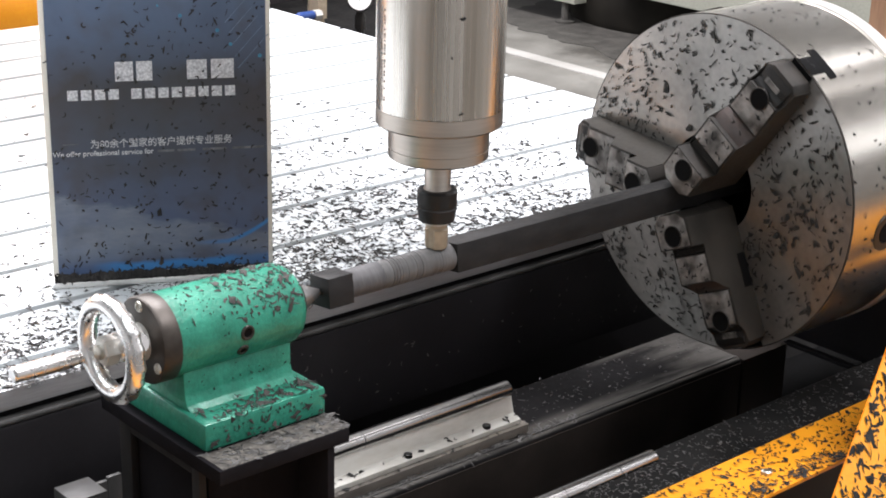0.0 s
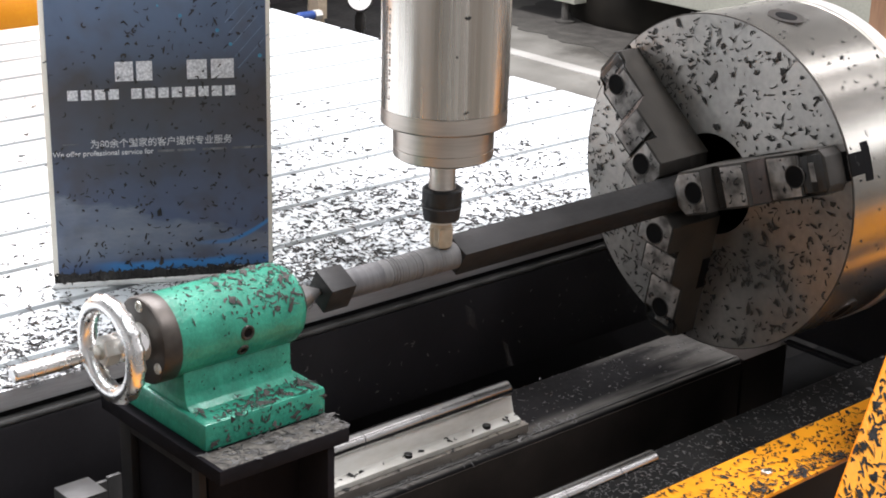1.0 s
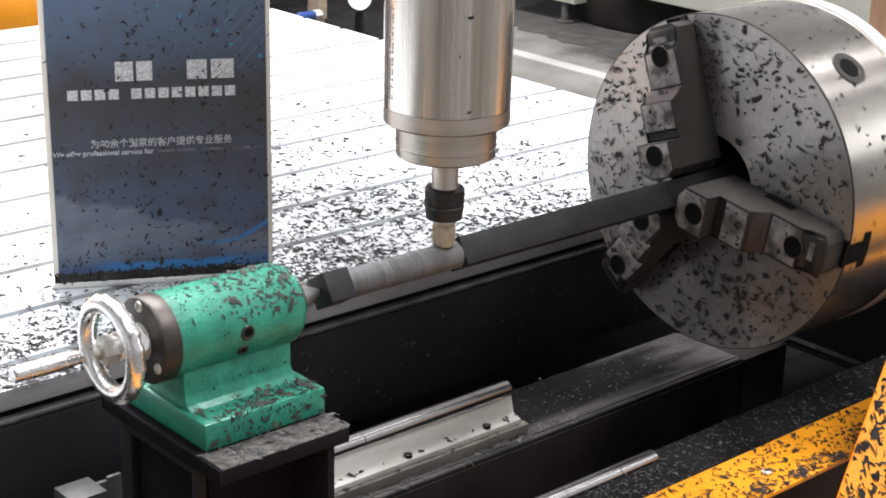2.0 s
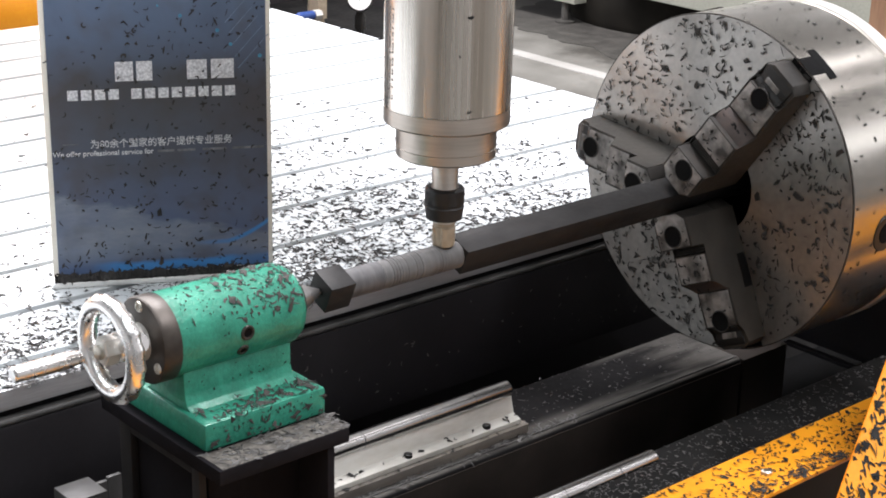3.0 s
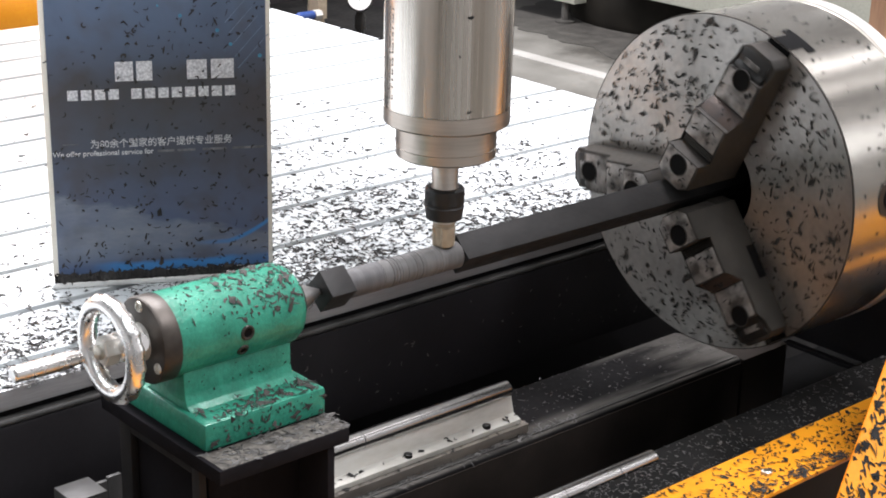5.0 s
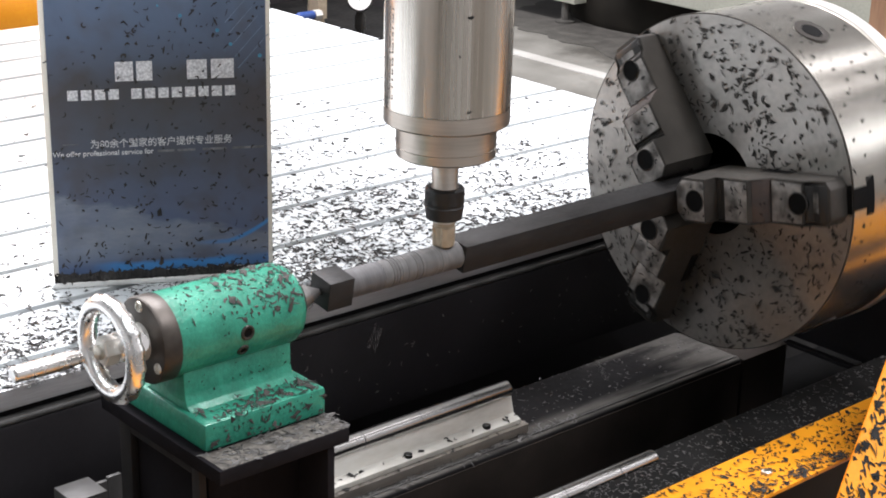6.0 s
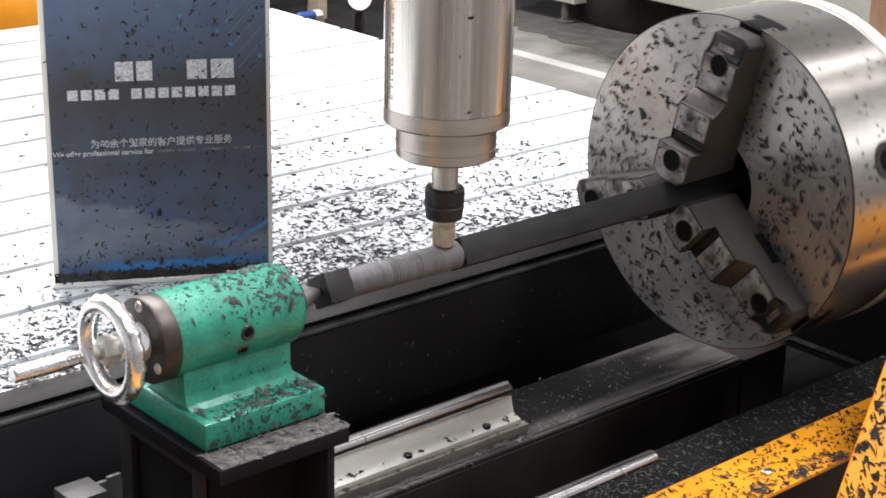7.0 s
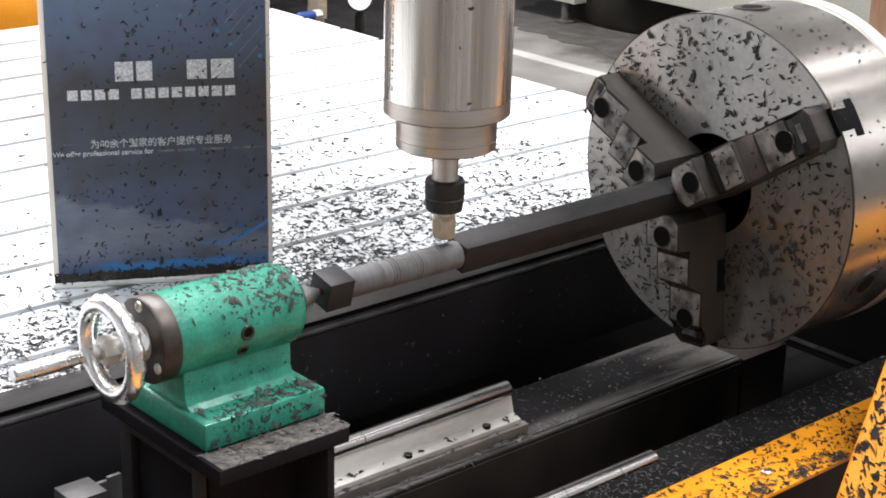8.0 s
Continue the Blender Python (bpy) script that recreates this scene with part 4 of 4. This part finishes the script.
# ---------------------------------------------------------------- spindle
def build_spindle():
    t = thing("milling_spindle", (0, 0, 0.0425), "brushed steel milling spindle with a black collet nut", "milling spindle")
    part("housing", lathe([(0.1607, 0.0625), (0.60, 0.0625)], (0, 0, 0), "z", 96), SPINDLE, t, "brushed steel spindle housing")
    part("lower_ring", lathe([(0.1428, 0.0600), (0.1450, 0.0625), (0.1602, 0.0625), (0.1604, 0.0615)], (0, 0, 0), "z", 96), NOSE, t)
    part("nose_cap", lathe([(0.1085, 0.0470), (0.1105, 0.0497), (0.1192, 0.0500), (0.1196, 0.0494), (0.1200, 0.0500), (0.1432, 0.0500)], (0, 0, 0), "z", 96), NOSE, t)
    part("shaft", lathe([(0.070, 0.0145), (0.074, 0.0145), (0.078, 0.0130), (0.108, 0.0135), (0.1088, 0.0135)], (0, 0, 0), "z", 40), NOSE, t)
    nut = part("collet_nut", lathe([(0.0425, 0.0150), (0.0430, 0.0180), (0.0500, 0.0190), (0.0560, 0.0200), (0.0570, 0.0193), (0.0590, 0.0193), (0.0600, 0.0203), (0.0735, 0.0203), (0.0755, 0.0185), (0.0755, 0.0)], (0, 0, 0), "z", 48, None, lambda i, a: (-0.03 if (a * 8 / 6.283) % 1 < 0.3 and i in (6, 7, 8) else 0)), RUBBER, t, "black collet nut")
    part("cutter", lathe([(0.0135, 0.0), (0.0135, 0.0098), (0.0150, 0.0112), (0.022, 0.0116), (0.034, 0.0118), (0.0350, 0.0108), (0.0390, 0.0106)], (0, 0, 0), "z", 36, None, lambda i, a: (-0.16 if (a * 2 / 6.283) % 1 < 0.22 and i in (1, 2, 3, 4) else 0)), BRASS, t, "brass coloured cutter with two flutes")
    part("cutter_collar", lathe([(0.0391, 0.0118), (0.0396, 0.0126), (0.0420, 0.0126), (0.0424, 0.0120)], (0, 0, 0), "z", 32), NUTSTEEL, t, "pale steel collar")
    # unreadable printing on the housing, as rows of small bars
    rnd = random.Random(8)
    bm = bmesh.new()
    for col in range(3):
        z = 0.172
        while z < 0.262:
            h = rnd.uniform(0.0014, 0.0036)
            if rnd.random() < 0.72:
                a = math.atan2(EYE.y, EYE.x) - radians(66 - col * 4.5)
                own = bmesh.new()
                da = radians(1.2)
                vs = [own.verts.new((0.0627 * math.cos(q), 0.0627 * math.sin(q), zz)) for q, zz in ((a - da, z), (a + da, z), (a + da, z + h * 0.7), (a - da, z + h * 0.7))]
                own.faces.new(vs)
                bm = join(bm, own)
            z += h
    part("printing", bm, MARK, t, "faint unreadable printing", kind="stuff")
    rnd = random.Random(4)
    swarf("housing_swarf", [((0.0629 * math.cos(a), 0.0629 * math.sin(a), z), (math.cos(a), math.sin(a), 0)) for a, z in ((math.atan2(EYE.y, EYE.x) + 0.17, 0.222), (math.atan2(EYE.y, EYE.x) + 0.28, 0.258), (math.atan2(EYE.y, EYE.x) + 0.3, 0.166))], rnd, t, length=(0.005, 0.007))
    return t


SPIN = build_spindle()


# ---------------------------------------------------------------- poster on the table
def build_poster():
    o = Vector((-0.1845, 0.4787, TABLE_Z))
    ux = Vector((0.889, -0.458, 0)).normalized()
    m = Matrix.Translation((o.x, o.y, o.z + Z0)) @ Matrix.Rotation(math.atan2(ux.y, ux.x), 4, "Z") @ Matrix.Diagonal((K, K, K, 1))
    t = new("poster_board")
    t.matrix_world = m
    tagged(t, "dark blue printed poster board standing on the machine table", "poster")
    ORIGIN[t.name] = Vector((0, 0, 0))
    W, Ht = 0.217, 0.33
    part("board", box(0, W, 0.0, 0.011, 0.010, Ht, 0.001), CREAM, t, "pale board edge")
    part("print", box(0.0052, W - 0.0045, -0.0012, -0.0003, 0.012, Ht - 0.003), POSTER, t, "dark blue printed sheet", smooth=False)
    part("foot", box(-0.001, W + 0.001, -0.0075, 0.020, 0.0005, 0.0058, 0.0008), WHITE, t, "white plastic foot")
    def text(name, body, size, u, v, material, width=None, bold=0.00011):
        cu = bpy.data.curves.new(name, "FONT")
        cu.body, cu.size, cu.extrude, cu.offset = body, size, 0.0002, bold
        tmp = new(name, cu)
        me = bpy.data.meshes.new_from_object(tmp.evaluated_get(bpy.context.evaluated_depsgraph_get()))
        bpy.data.objects.remove(tmp)
        me.materials.clear()
        me.materials.append(material)
        ob = new(name, me)
        ob.parent = t
        xs = [q.co.x for q in me.vertices]
        k = width / (max(xs) - min(xs)) if width and xs else 1
        ob.matrix_basis = Matrix.Translation((u, -0.0016, v)) @ Matrix.Rotation(radians(90), 4, "X") @ Matrix.Diagonal((k, 1, 1, 1))
        return tagged(ob, "pale printed lettering")
    text("lettering", "We offer professional service for", 0.0070, 0.0058, 0.1335, INK, 0.096)
    for a, b in ((0.1054, 0.1215), (0.1248, 0.142), (0.149, 0.1723), (0.178, 0.209)):
        part("lettering_bar", box(a, b, -0.0017, -0.0013, 0.1343, 0.1365), DIM_INK, t, smooth=False)
    text("lettering", "\u4e3a80\u4f59\u4e2a\u56fd\u5bb6\u7684\u5ba2\u6237\u63d0\u4f9b\u4e13\u4e1a\u670d\u52a1", 0.0094, 0.0415, 0.1415, INK, 0.136, 0.00003)
    part("lettering_bar", box(0.016, 0.0305, -0.0017, -0.0013, 0.1450, 0.1457), DIM_INK, t, smooth=False)
    own = bmesh.new()
    mr = random.Random(2)
    rows = []
    for k in range(90):
        u = 0.001 + (W - 0.002) * k / 89
        h, d = 0.0072 + mr.uniform(-0.002, 0.002), 0.0062 + mr.uniform(-0.001, 0.001)
        rows.append([own.verts.new(q) for q in ((u, -0.0016, 0.0059), (u, -d, 0.0060), (u, -d * 0.85, 0.0060 + h * 0.35), (u, -d * 0.45, 0.0060 + h * 0.8), (u, -0.0016, 0.0060 + h))])
    for a, b in zip(rows, rows[1:]):
        for q in range(4):
            own.faces.new((a[q], b[q], b[q + 1], a[q + 1]))
    part("swarf_mound", own, SWARF, t, "heap of dark shavings along the foot", smooth=False, kind="stuff")
    # brand panel of the poster, as plain pale shapes
    for k in range(13):
        if k != 4:
            u = 0.0225 + 0.0128 * k - (0.004 if k > 4 else 0)
            part("brand_shape", box(u, u + 0.0098, -0.0017, -0.0013, 0.1885, 0.1985, 0.0001, seg=1), INK, t, smooth=False)
    for a, b in ((0.068, 0.085), (0.088, 0.103), (0.136, 0.155), (0.159, 0.181)):
        part("brand_shape", box(a, b, -0.0017, -0.0013, 0.206, 0.225, 0.0001, seg=1), INK, t, smooth=False)
    for k in range(5):
        bm = box(-0.0003, 0.0003, -0.0016, -0.0013, -0.016 - 0.003 * k, 0.016)
        bmesh.ops.rotate(bm, cent=(0, 0, 0), matrix=Matrix.Rotation(radians(42), 3, "Y"), verts=bm.verts)
        bmesh.ops.translate(bm, vec=(0.184 + 0.005 * k, 0, 0.272 - 0.009 * k), verts=bm.verts)
        part("light_streak", bm, STREAK, t, smooth=False)
    for u, v, r in ((0.131, 0.268, 0.0018), (0.166, 0.253, 0.0020), (0.1785, 0.239, 0.0017), (0.2065, 0.227, 0.0020), (0.1886, 0.2876, 0.0022), (0.110, 0.278, 0.0012)):
        part("printed_star", lathe([(-0.0017, 0.0), (-0.0017, r), (-0.0013, r)], (u, 0, v), "y", 14), CYAN, t, "small printed blue star", smooth=False)
    rnd = random.Random(21)
    def places():
        for _ in range(430):
            u, v = rnd.uniform(0.006, W - 0.006), 0.02 + 0.29 * rnd.random() ** 1.25
            yield (u, -0.0016, v), (0, -1, 0)
        for _ in range(240):
            h = rnd.random() ** 1.8
            yield (rnd.uniform(0.002, W), -0.0025 - 0.0045 * (1 - h) * rnd.random(), 0.0070 + h * 0.0085), (rnd.uniform(-.5, .5), -1, 0.6)
        for _ in range(45):
            yield (W + 0.0004, rnd.uniform(0, 0.011), 0.02 + 0.20 * rnd.random() ** 1.3), (1, -0.3, 0)
        for _ in range(25):
            yield (W - 0.0005, -0.0012, 0.02 + 0.20 * rnd.random() ** 1.3), (0.9, -0.5, 0)
    swarf("poster_swarf", places(), rnd, t, "", "", POSTER_CHIP, length=(0.002, 0.0085), width=(0.0008, 0.0024))


build_poster()


# ---------------------------------------------------------------- loose shavings
def loose_shavings():
    rnd = random.Random(33)
    def table_places():
        n = 0
        while n < 15000:
            x, y = rnd.uniform(-0.85, 0.97), TABLE_Y0 + 1.5 * rnd.random() ** 1.8
            q = y - TABLE_Y0
            d = math.exp(-(((x - 0.22 - 0.25 * q) / 0.42) ** 2)) * math.exp(-((q / 0.54) ** 2)) * 1.2
            d += 0.6 * math.exp(-(((x + 0.30) / 0.30) ** 2)) * math.exp(-((q / 0.20) ** 2))
            d = d * (1.0 if x > -0.1 else min(1.0, 0.25 + q / 0.09)) + 0.012
            d *= 0.4 + 1.1 * max(0, noise.noise((x * 7, y * 7, 1.7)) + 0.4)
            if (y - SLOT0) % PITCH < 0.007 or (y - SLOT0) % PITCH > PITCH - 0.007 or rnd.random() > d:
                continue
            n += 1
            yield (x, y, TABLE_Z), (rnd.uniform(-.15, .15), rnd.uniform(-.15, .15), 1)
    swarf("table_swarf", table_places(), rnd, None, "dark curled shavings scattered over the pale machine table", "shavings", length=(0.005, 0.018), width=(0.0010, 0.0032))
    def bed_places():
        for _ in range(1900):
            x = rnd.uniform(-0.15, 0.72)
            if rnd.random() < 0.3:
                p = (x, rnd.uniform(0.103, 0.19), BED_Z + 0.0002)
            else:
                p = (x, rnd.uniform(-0.176, -0.092 if x > 0.22 else -0.130), -0.2573 if x > 0.22 else -0.2423)
            yield p, (rnd.uniform(-.3, .3), rnd.uniform(-.3, .3), 1)
    swarf("bed_swarf", bed_places(), rnd, None, "dusty grey shavings lying on the dark machine beams", "shavings", PALE, length=(0.003, 0.009), width=(0.0007, 0.0018))
    def strip_places():
        for _ in range(260):
            yield (rnd.uniform(-0.22, 0.30), rnd.uniform(0.0790, 0.0870), BED_Z + 0.0012), (rnd.uniform(-.3, .3), -0.3, 1)
    swarf("strip_swarf", strip_places(), rnd, None, "dusty shavings along the edge of the machine beam", "shavings", PALE, length=(0.006, 0.016), width=(0.0008, 0.0022), flakes=0.15)
    def panel_places():
        for _ in range(70):
            yield (rnd.uniform(-0.1, 0.75), TABLE_Y0 - 0.0046, rnd.uniform(-0.29, -0.19)), (0, -1, 0)
    swarf("panel_swarf", panel_places(), rnd, None, "dusty shavings clinging to the black machine side", "shavings", PALE, length=(0.003, 0.008))
    def beam_places():
        for _ in range(620):
            yield (rnd.uniform(0.0, 0.49), rnd.uniform(-0.254, -0.180), -0.2398), (rnd.uniform(-.15, .15), rnd.uniform(-.15, .15), 1)
        for _ in range(170):
            yield (rnd.uniform(0.0, 0.49), -0.254 + 0.02 * rnd.random() ** 2, -0.2396), (rnd.uniform(-.3, .3), rnd.uniform(-.3, .3), 1)
    def clump_places():
        for cx, cy, n in ((0.10, -0.250, 26), (0.175, -0.248, 34), (0.235, -0.243, 60), (0.265, -0.226, 24), (0.30, -0.247, 48), (0.335, -0.236, 22), (0.365, -0.250, 44), (0.41, -0.246, 34), (0.44, -0.222, 24)):
            for _ in range(n):
                yield (cx + rnd.gauss(0, 0.011), min(-0.182, max(-0.2545, cy + rnd.gauss(0, 0.005))), -0.2397 + rnd.random() * 0.0012), (rnd.uniform(-.3, .3), rnd.uniform(-.3, .3), 1)
    swarf("clump_swarf", clump_places(), rnd, None, "clumps of dusty grey shavings on the yellow beam", "shavings", GREY_CHIP, length=(0.003, 0.010), width=(0.0012, 0.0032), flakes=0.5)
    swarf("beam_swarf", beam_places(), rnd, None, "dark shavings lying on the yellow side beam", "shavings")
    lean = Vector((0, -LEG_DZ, LEG_DY)).normalized()
    def rail_places():
        for _ in range(110):
            x, yc = rnd.uniform(-0.2, 0.21), rnd.choice((0.116, 0.116, -0.116))
            if rnd.random() < 0.5:
                yield (x, yc - 0.0160, -0.2760), (0, -0.3, 1)
            else:
                yield (x, yc - 0.0250, BED_Z + 0.0126), (0, 0, 1)
    swarf("rail_swarf", rail_places(), rnd, None, "dark shavings lying on the guide rail supports", "shavings", length=(0.004, 0.010), width=(0.0014, 0.0036), flakes=0.5)
    def leg_places():
        n = 0
        while n < 620:
            d, e = rnd.uniform(-0.4, 1.2), rnd.uniform(0.004, 0.22)
            if rnd.random() > 0.25 + 1.2 * max(0, noise.noise((d * 4, e * 25, 7.1)) + 0.25):
                continue
            n += 1
            yield (LEG_X + d * LEG_DX + e, LEG_Y + d * LEG_DY, LEG_Z + d * LEG_DZ), (rnd.uniform(-.2, .2), lean.y, lean.z)
    swarf("leg_swarf", leg_places(), rnd, GANTRY, length=(0.005, 0.020), width=(0.0016, 0.0045), flakes=0.6)


loose_shavings()


# ---------------------------------------------------------------- shavings thrown off by the cutter
def build_flying(count):
    made = []
    rnd = random.Random(17)
    for _ in range(count):
        v, f = ribbon_chips([((0, 0, 0), (0, 0, 1))], rnd, length=(0.011, 0.016), width=(0.003, 0.006), flakes=0.0)
        me = bpy.data.meshes.new("flying_shaving")
        me.from_pydata(v, [], f)
        me.materials.append(LIT_SHAVING)
        ob = new("flying_shaving", me)
        made.append(tagged(ob, "curled grey shaving thrown off by the cutter", "shaving", "thrown shavings"))
    return made


FLYING = build_flying(12)


# ---------------------------------------------------------------- things behind the table
def build_background():
    t = thing("yellow_cross_beam", (0.0, 1.93, -Z0), "yellow painted beam of a machine behind the table", "machine beam")
    part("beam", box(-1.0, 0.66, 1.88, 1.98, -0.20, 0.20, 0.004), YELLOW, t)
    part("leg", box(-0.98, -0.9, 1.89, 1.97, -Z0, -0.20, 0.003), BLACK, t)
    part("leg", box(0.56, 0.64, 1.89, 1.97, -Z0, -0.20, 0.003), BLACK, t)

    n = thing("pump_cabinet", (1.5, 2.4, -Z0), "dark steel cabinet behind the end of the table", "cabinet")
    part("body", box(1.15, 1.76, 2.0, 2.49, -Z0, -0.34, 0.01), BLACK, n)
    part("back_panel", box(1.05, 2.0, 2.5, 2.54, -Z0, 0.40, 0.004), BLACK, n)
    part("shelf", box(1.12, 1.78, 1.97, 2.498, -0.3398, -0.325, 0.003), DUSTY_BLACK, n, "dusty dark steel shelf")
    g = thing("air_regulator", (1.48, 2.0, -0.325), "air regulator with a round white gauge", "air regulator")
    face = Matrix.Translation((1.475, 2.0, -0.220)) @ Vector((-0.62, -0.70, 0.30)).to_track_quat("Z", "Y").to_matrix().to_4x4()
    rim = lathe([(-0.02, 0.0), (-0.02, 0.032), (0.004, 0.033), (0.006, 0.031), (0.003, 0.029)], (0, 0, 0), "z", 40)
    dial = lathe([(0.0, 0.0), (0.0, 0.0292), (0.0035, 0.0292), (0.0035, 0.0)], (0, 0, 0), "z", 40)
    hand = box(-0.0012, 0.0012, -0.006, 0.022, 0.0038, 0.0046)
    for bm in (rim, dial, hand):
        bmesh.ops.transform(bm, matrix=face, verts=bm.verts)
    gauge = part("gauge_case", rim, DARK_STEEL, g)
    part("dial", dial, WHITE, gauge, "white gauge dial")
    part("pointer", hand, DARK_STEEL, gauge)
    part("stem", lathe([(-0.325, 0.010), (-0.300, 0.010), (-0.299, 0.014), (-0.270, 0.014), (-0.255, 0.008), (-0.245, 0.008)], (1.487, 2.013, 0), "z", 20), DARK_STEEL, g)
    b = thing("brass_valve", (1.33, 2.05, -0.325), "brass valve with a blue air hose fitting", "valve")
    part("body", lathe([(-0.325, 0.020), (-0.27, 0.020), (-0.268, 0.026), (-0.16, 0.026), (-0.155, 0.02)], (1.388, 2.06, 0), "z", 6), BRASS, b)
    part("hose_fitting", lathe([(-0.06, 0.008), (-0.02, 0.008), (-0.015, 0.0115), (0.025, 0.0115), (0.03, 0.009)], (1.325, 2.03, -0.253), "x", 20), BLUE, b, "blue plastic hose fitting")
    part("fitting_cap", lathe([(0.0302, 0.0125), (0.050, 0.0125), (0.052, 0.010)], (1.325, 2.03, -0.253), "x", 6), NUTSTEEL, b, "plated hexagon cap")

    m = thing("grey_machine", (4.4, 3.2, -Z0), "grey green machine standing on levelling feet", "machine")
    part("front_beam", box(4.02, 4.12, 3.72, 5.2, -Z0 + 0.095, -0.2, 0.006), GREYMACHINE, m)
    part("foot", lathe([(-Z0, 0.045), (-Z0 + 0.012, 0.045), (-Z0 + 0.016, 0.018), (-Z0 + 0.098, 0.018)], (4.05, 3.80, 0), "z", 20), FOOTSTEEL, m, "oily steel levelling foot")
    part("tank", lathe([(-Z0, 0.52), (-Z0 + 0.03, 0.535), (-Z0 + 0.12, 0.54), (-Z0 + 0.42, 0.54), (-Z0 + 0.46, 0.5)], (4.62, 3.60, 0), "z", 48), TANK, m, "dark round tank under the machine")
    part("apron", box(4.02, 4.07, 0.6, 3.48, -0.715, 0.5, 0.006), GREYMACHINE, m)
    part("back_frame", box(4.9, 5.4, 0.6, 5.2, -Z0, 0.5, 0.01), BLACK, m)
    rnd = random.Random(41)
    pts = []
    for k in range(90):
        a = k * math.tau / 90
        q = 0.74 + 0.14 * noise.noise((math.cos(a) * 3, math.sin(a) * 3, 1.7)) + rnd.uniform(-0.025, 0.025)
        pts.append((4.46 + q * math.cos(a), 3.52 + q * math.sin(a)))
    # patch darkens the floor for oily dirt and the machine's shade together
    o = part("oil_and_shade_patch", prism(pts, -Z0 + 0.0005, -Z0 + 0.003, "z"), OIL_AND_SHADE, smooth=False)
    tagged(o, "dark oily dirt and painted shade on the floor round the tank", "oil stain", "", "structure")
    w = thing("wooden_crate_post", (2.46, 1.0, -Z0), "brown wooden post on a pale pedestal", "post")
    part("post", box(2.50, 2.62, 1.04, 1.21, -0.335, 0.6, 0.004), WOOD, w)
    part("base", box(2.45, 2.67, 0.98, 1.24, -Z0, -0.3352, 0.004), WHITE, w, "pale base plate")


build_background()


# ---------------------------------------------------------------- what moves
def motions():
    turns = [(0, 54.4), (0.1, 49.5), (0.2, 43.5), (0.3, 38.8), (0.4, 35.5), (0.5, 33.0), (0.6, 27.5), (0.7, 24.8), (0.8, 22.6), (0.9, 20.8), (1.0, 19.8),
             (1.1, 19.2), (1.2, 17.8), (1.3, 14.5), (1.4, 8.7), (1.5, 4.0), (1.6, 2.2), (1.7, 0.5),
             (2.8, -56.1), (2.9, -62.0), (3.0, -65.7), (3.1, -67.5), (3.2, -71.4), (3.3, -74.8), (3.4, -80.0), (3.5, -86.3), (3.6, -93.8), (3.7, -99.8), (3.8, -107.5),
             (3.9, -112.5), (4.0, -118.0), (4.1, -123.5), (4.2, -130.5), (4.3, -134.8), (4.4, -136.5), (4.5, -137.5), (4.6, -140.0), (4.7, -148.7),
             (5.8, -219.6), (5.9, -224.5), (6.0, -231.2), (6.1, -237.0), (6.2, -243.0), (6.3, -246.0), (6.4, -248.0), (6.5, -249.6), (6.6, -256.5), (6.7, -262.5),
             (6.8, -268.5), (6.9, -274.5), (7.0, -281.7), (7.1, -290.0), (7.2, -297.0), (7.3, -301.5), (7.4, -306.5), (7.5, -311.5), (7.6, -318.0), (7.7, -323.0),
             (7.8, -325.0), (7.9, -325.6), (8.0, -325.8)]
    walk(CHUCK, [(t, pose(FACE, 0, Z0, -a)) for t, a in turns])
    walk(BAR, [(t, pose(0, 0, Z0, -a)) for t, a in turns])
    slide = [(0.0, -0.0098, 0), (0.5, -0.0098, 0), (0.8, -0.0090, 0), (1.0, -0.0035, 0), (1.2, -0.001, 0), (1.5, 0, 0), (3.0, 0, 0), (7.0, 0, 0), (7.6, 0, 0), (7.8, 0, 0.001), (7.9, 0, 0.0035), (8.0, 0, 0.0085)]
    walk(SQUARE, [(t, pose(0.0098 + x, 0, 0)) for t, x, z in slide])
    walk(SPIN, [(t, pose(x, 0, 0.0425 + z + Z0)) for t, x, z in slide])
    # time at which each thrown shaving is seen, and its place and height then
    flights = [(1.0, 0.050, -0.075), (1.0, 0.115, -0.155), (1.0, 0.265, -0.175), (1.2, 0.238, -0.092), (1.5, -0.008, -0.146), (3.5, -0.056, -0.100), (3.8, 0.067, -0.155),
               (6.0, -0.066, -0.079), (6.0, 0.257, -0.190), (6.2, -0.037, -0.137), (6.4, 0.280, -0.126), (7.1, 0.181, -0.143)]
    top, tray = 0.0175, -0.5990
    for k, (ob, (seen, px, pz)) in enumerate(zip(FLYING, flights)):
        x0, y0 = -0.004 + 0.0015 * (k % 5), 0.004 + 0.001 * (k % 3)
        tau = math.sqrt((top - pz) / 4.905)
        land = math.sqrt((top - tray) / 4.905)
        vx, vy, t0 = (px - x0) / tau, (0.02 - y0) / tau, seen - tau
        rows = [(0.0, pose(x0, y0, top + Z0, 0, 0, 20)), (t0, pose(x0, y0, top + Z0, 0, 0, 20))]
        for q in (0.2, 0.4, 0.6, 0.8, 1.0):
            d = land * q
            rows.append((t0 + d, pose(x0 + vx * d, y0 + vy * d, top - 4.905 * d * d + Z0, 140 * q * (1 - q), 110 * q * (1 - q), 20 + 60 * q)))
        rows.append((8.0, pose(x0 + vx * land, y0 + vy * land, tray + Z0, 0, 0, 80)))
        walk(ob, rows)
    walk(GANTRY, [(t, pose(0.45 + x, -0.29, 0)) for t, x, z in slide])


motions()
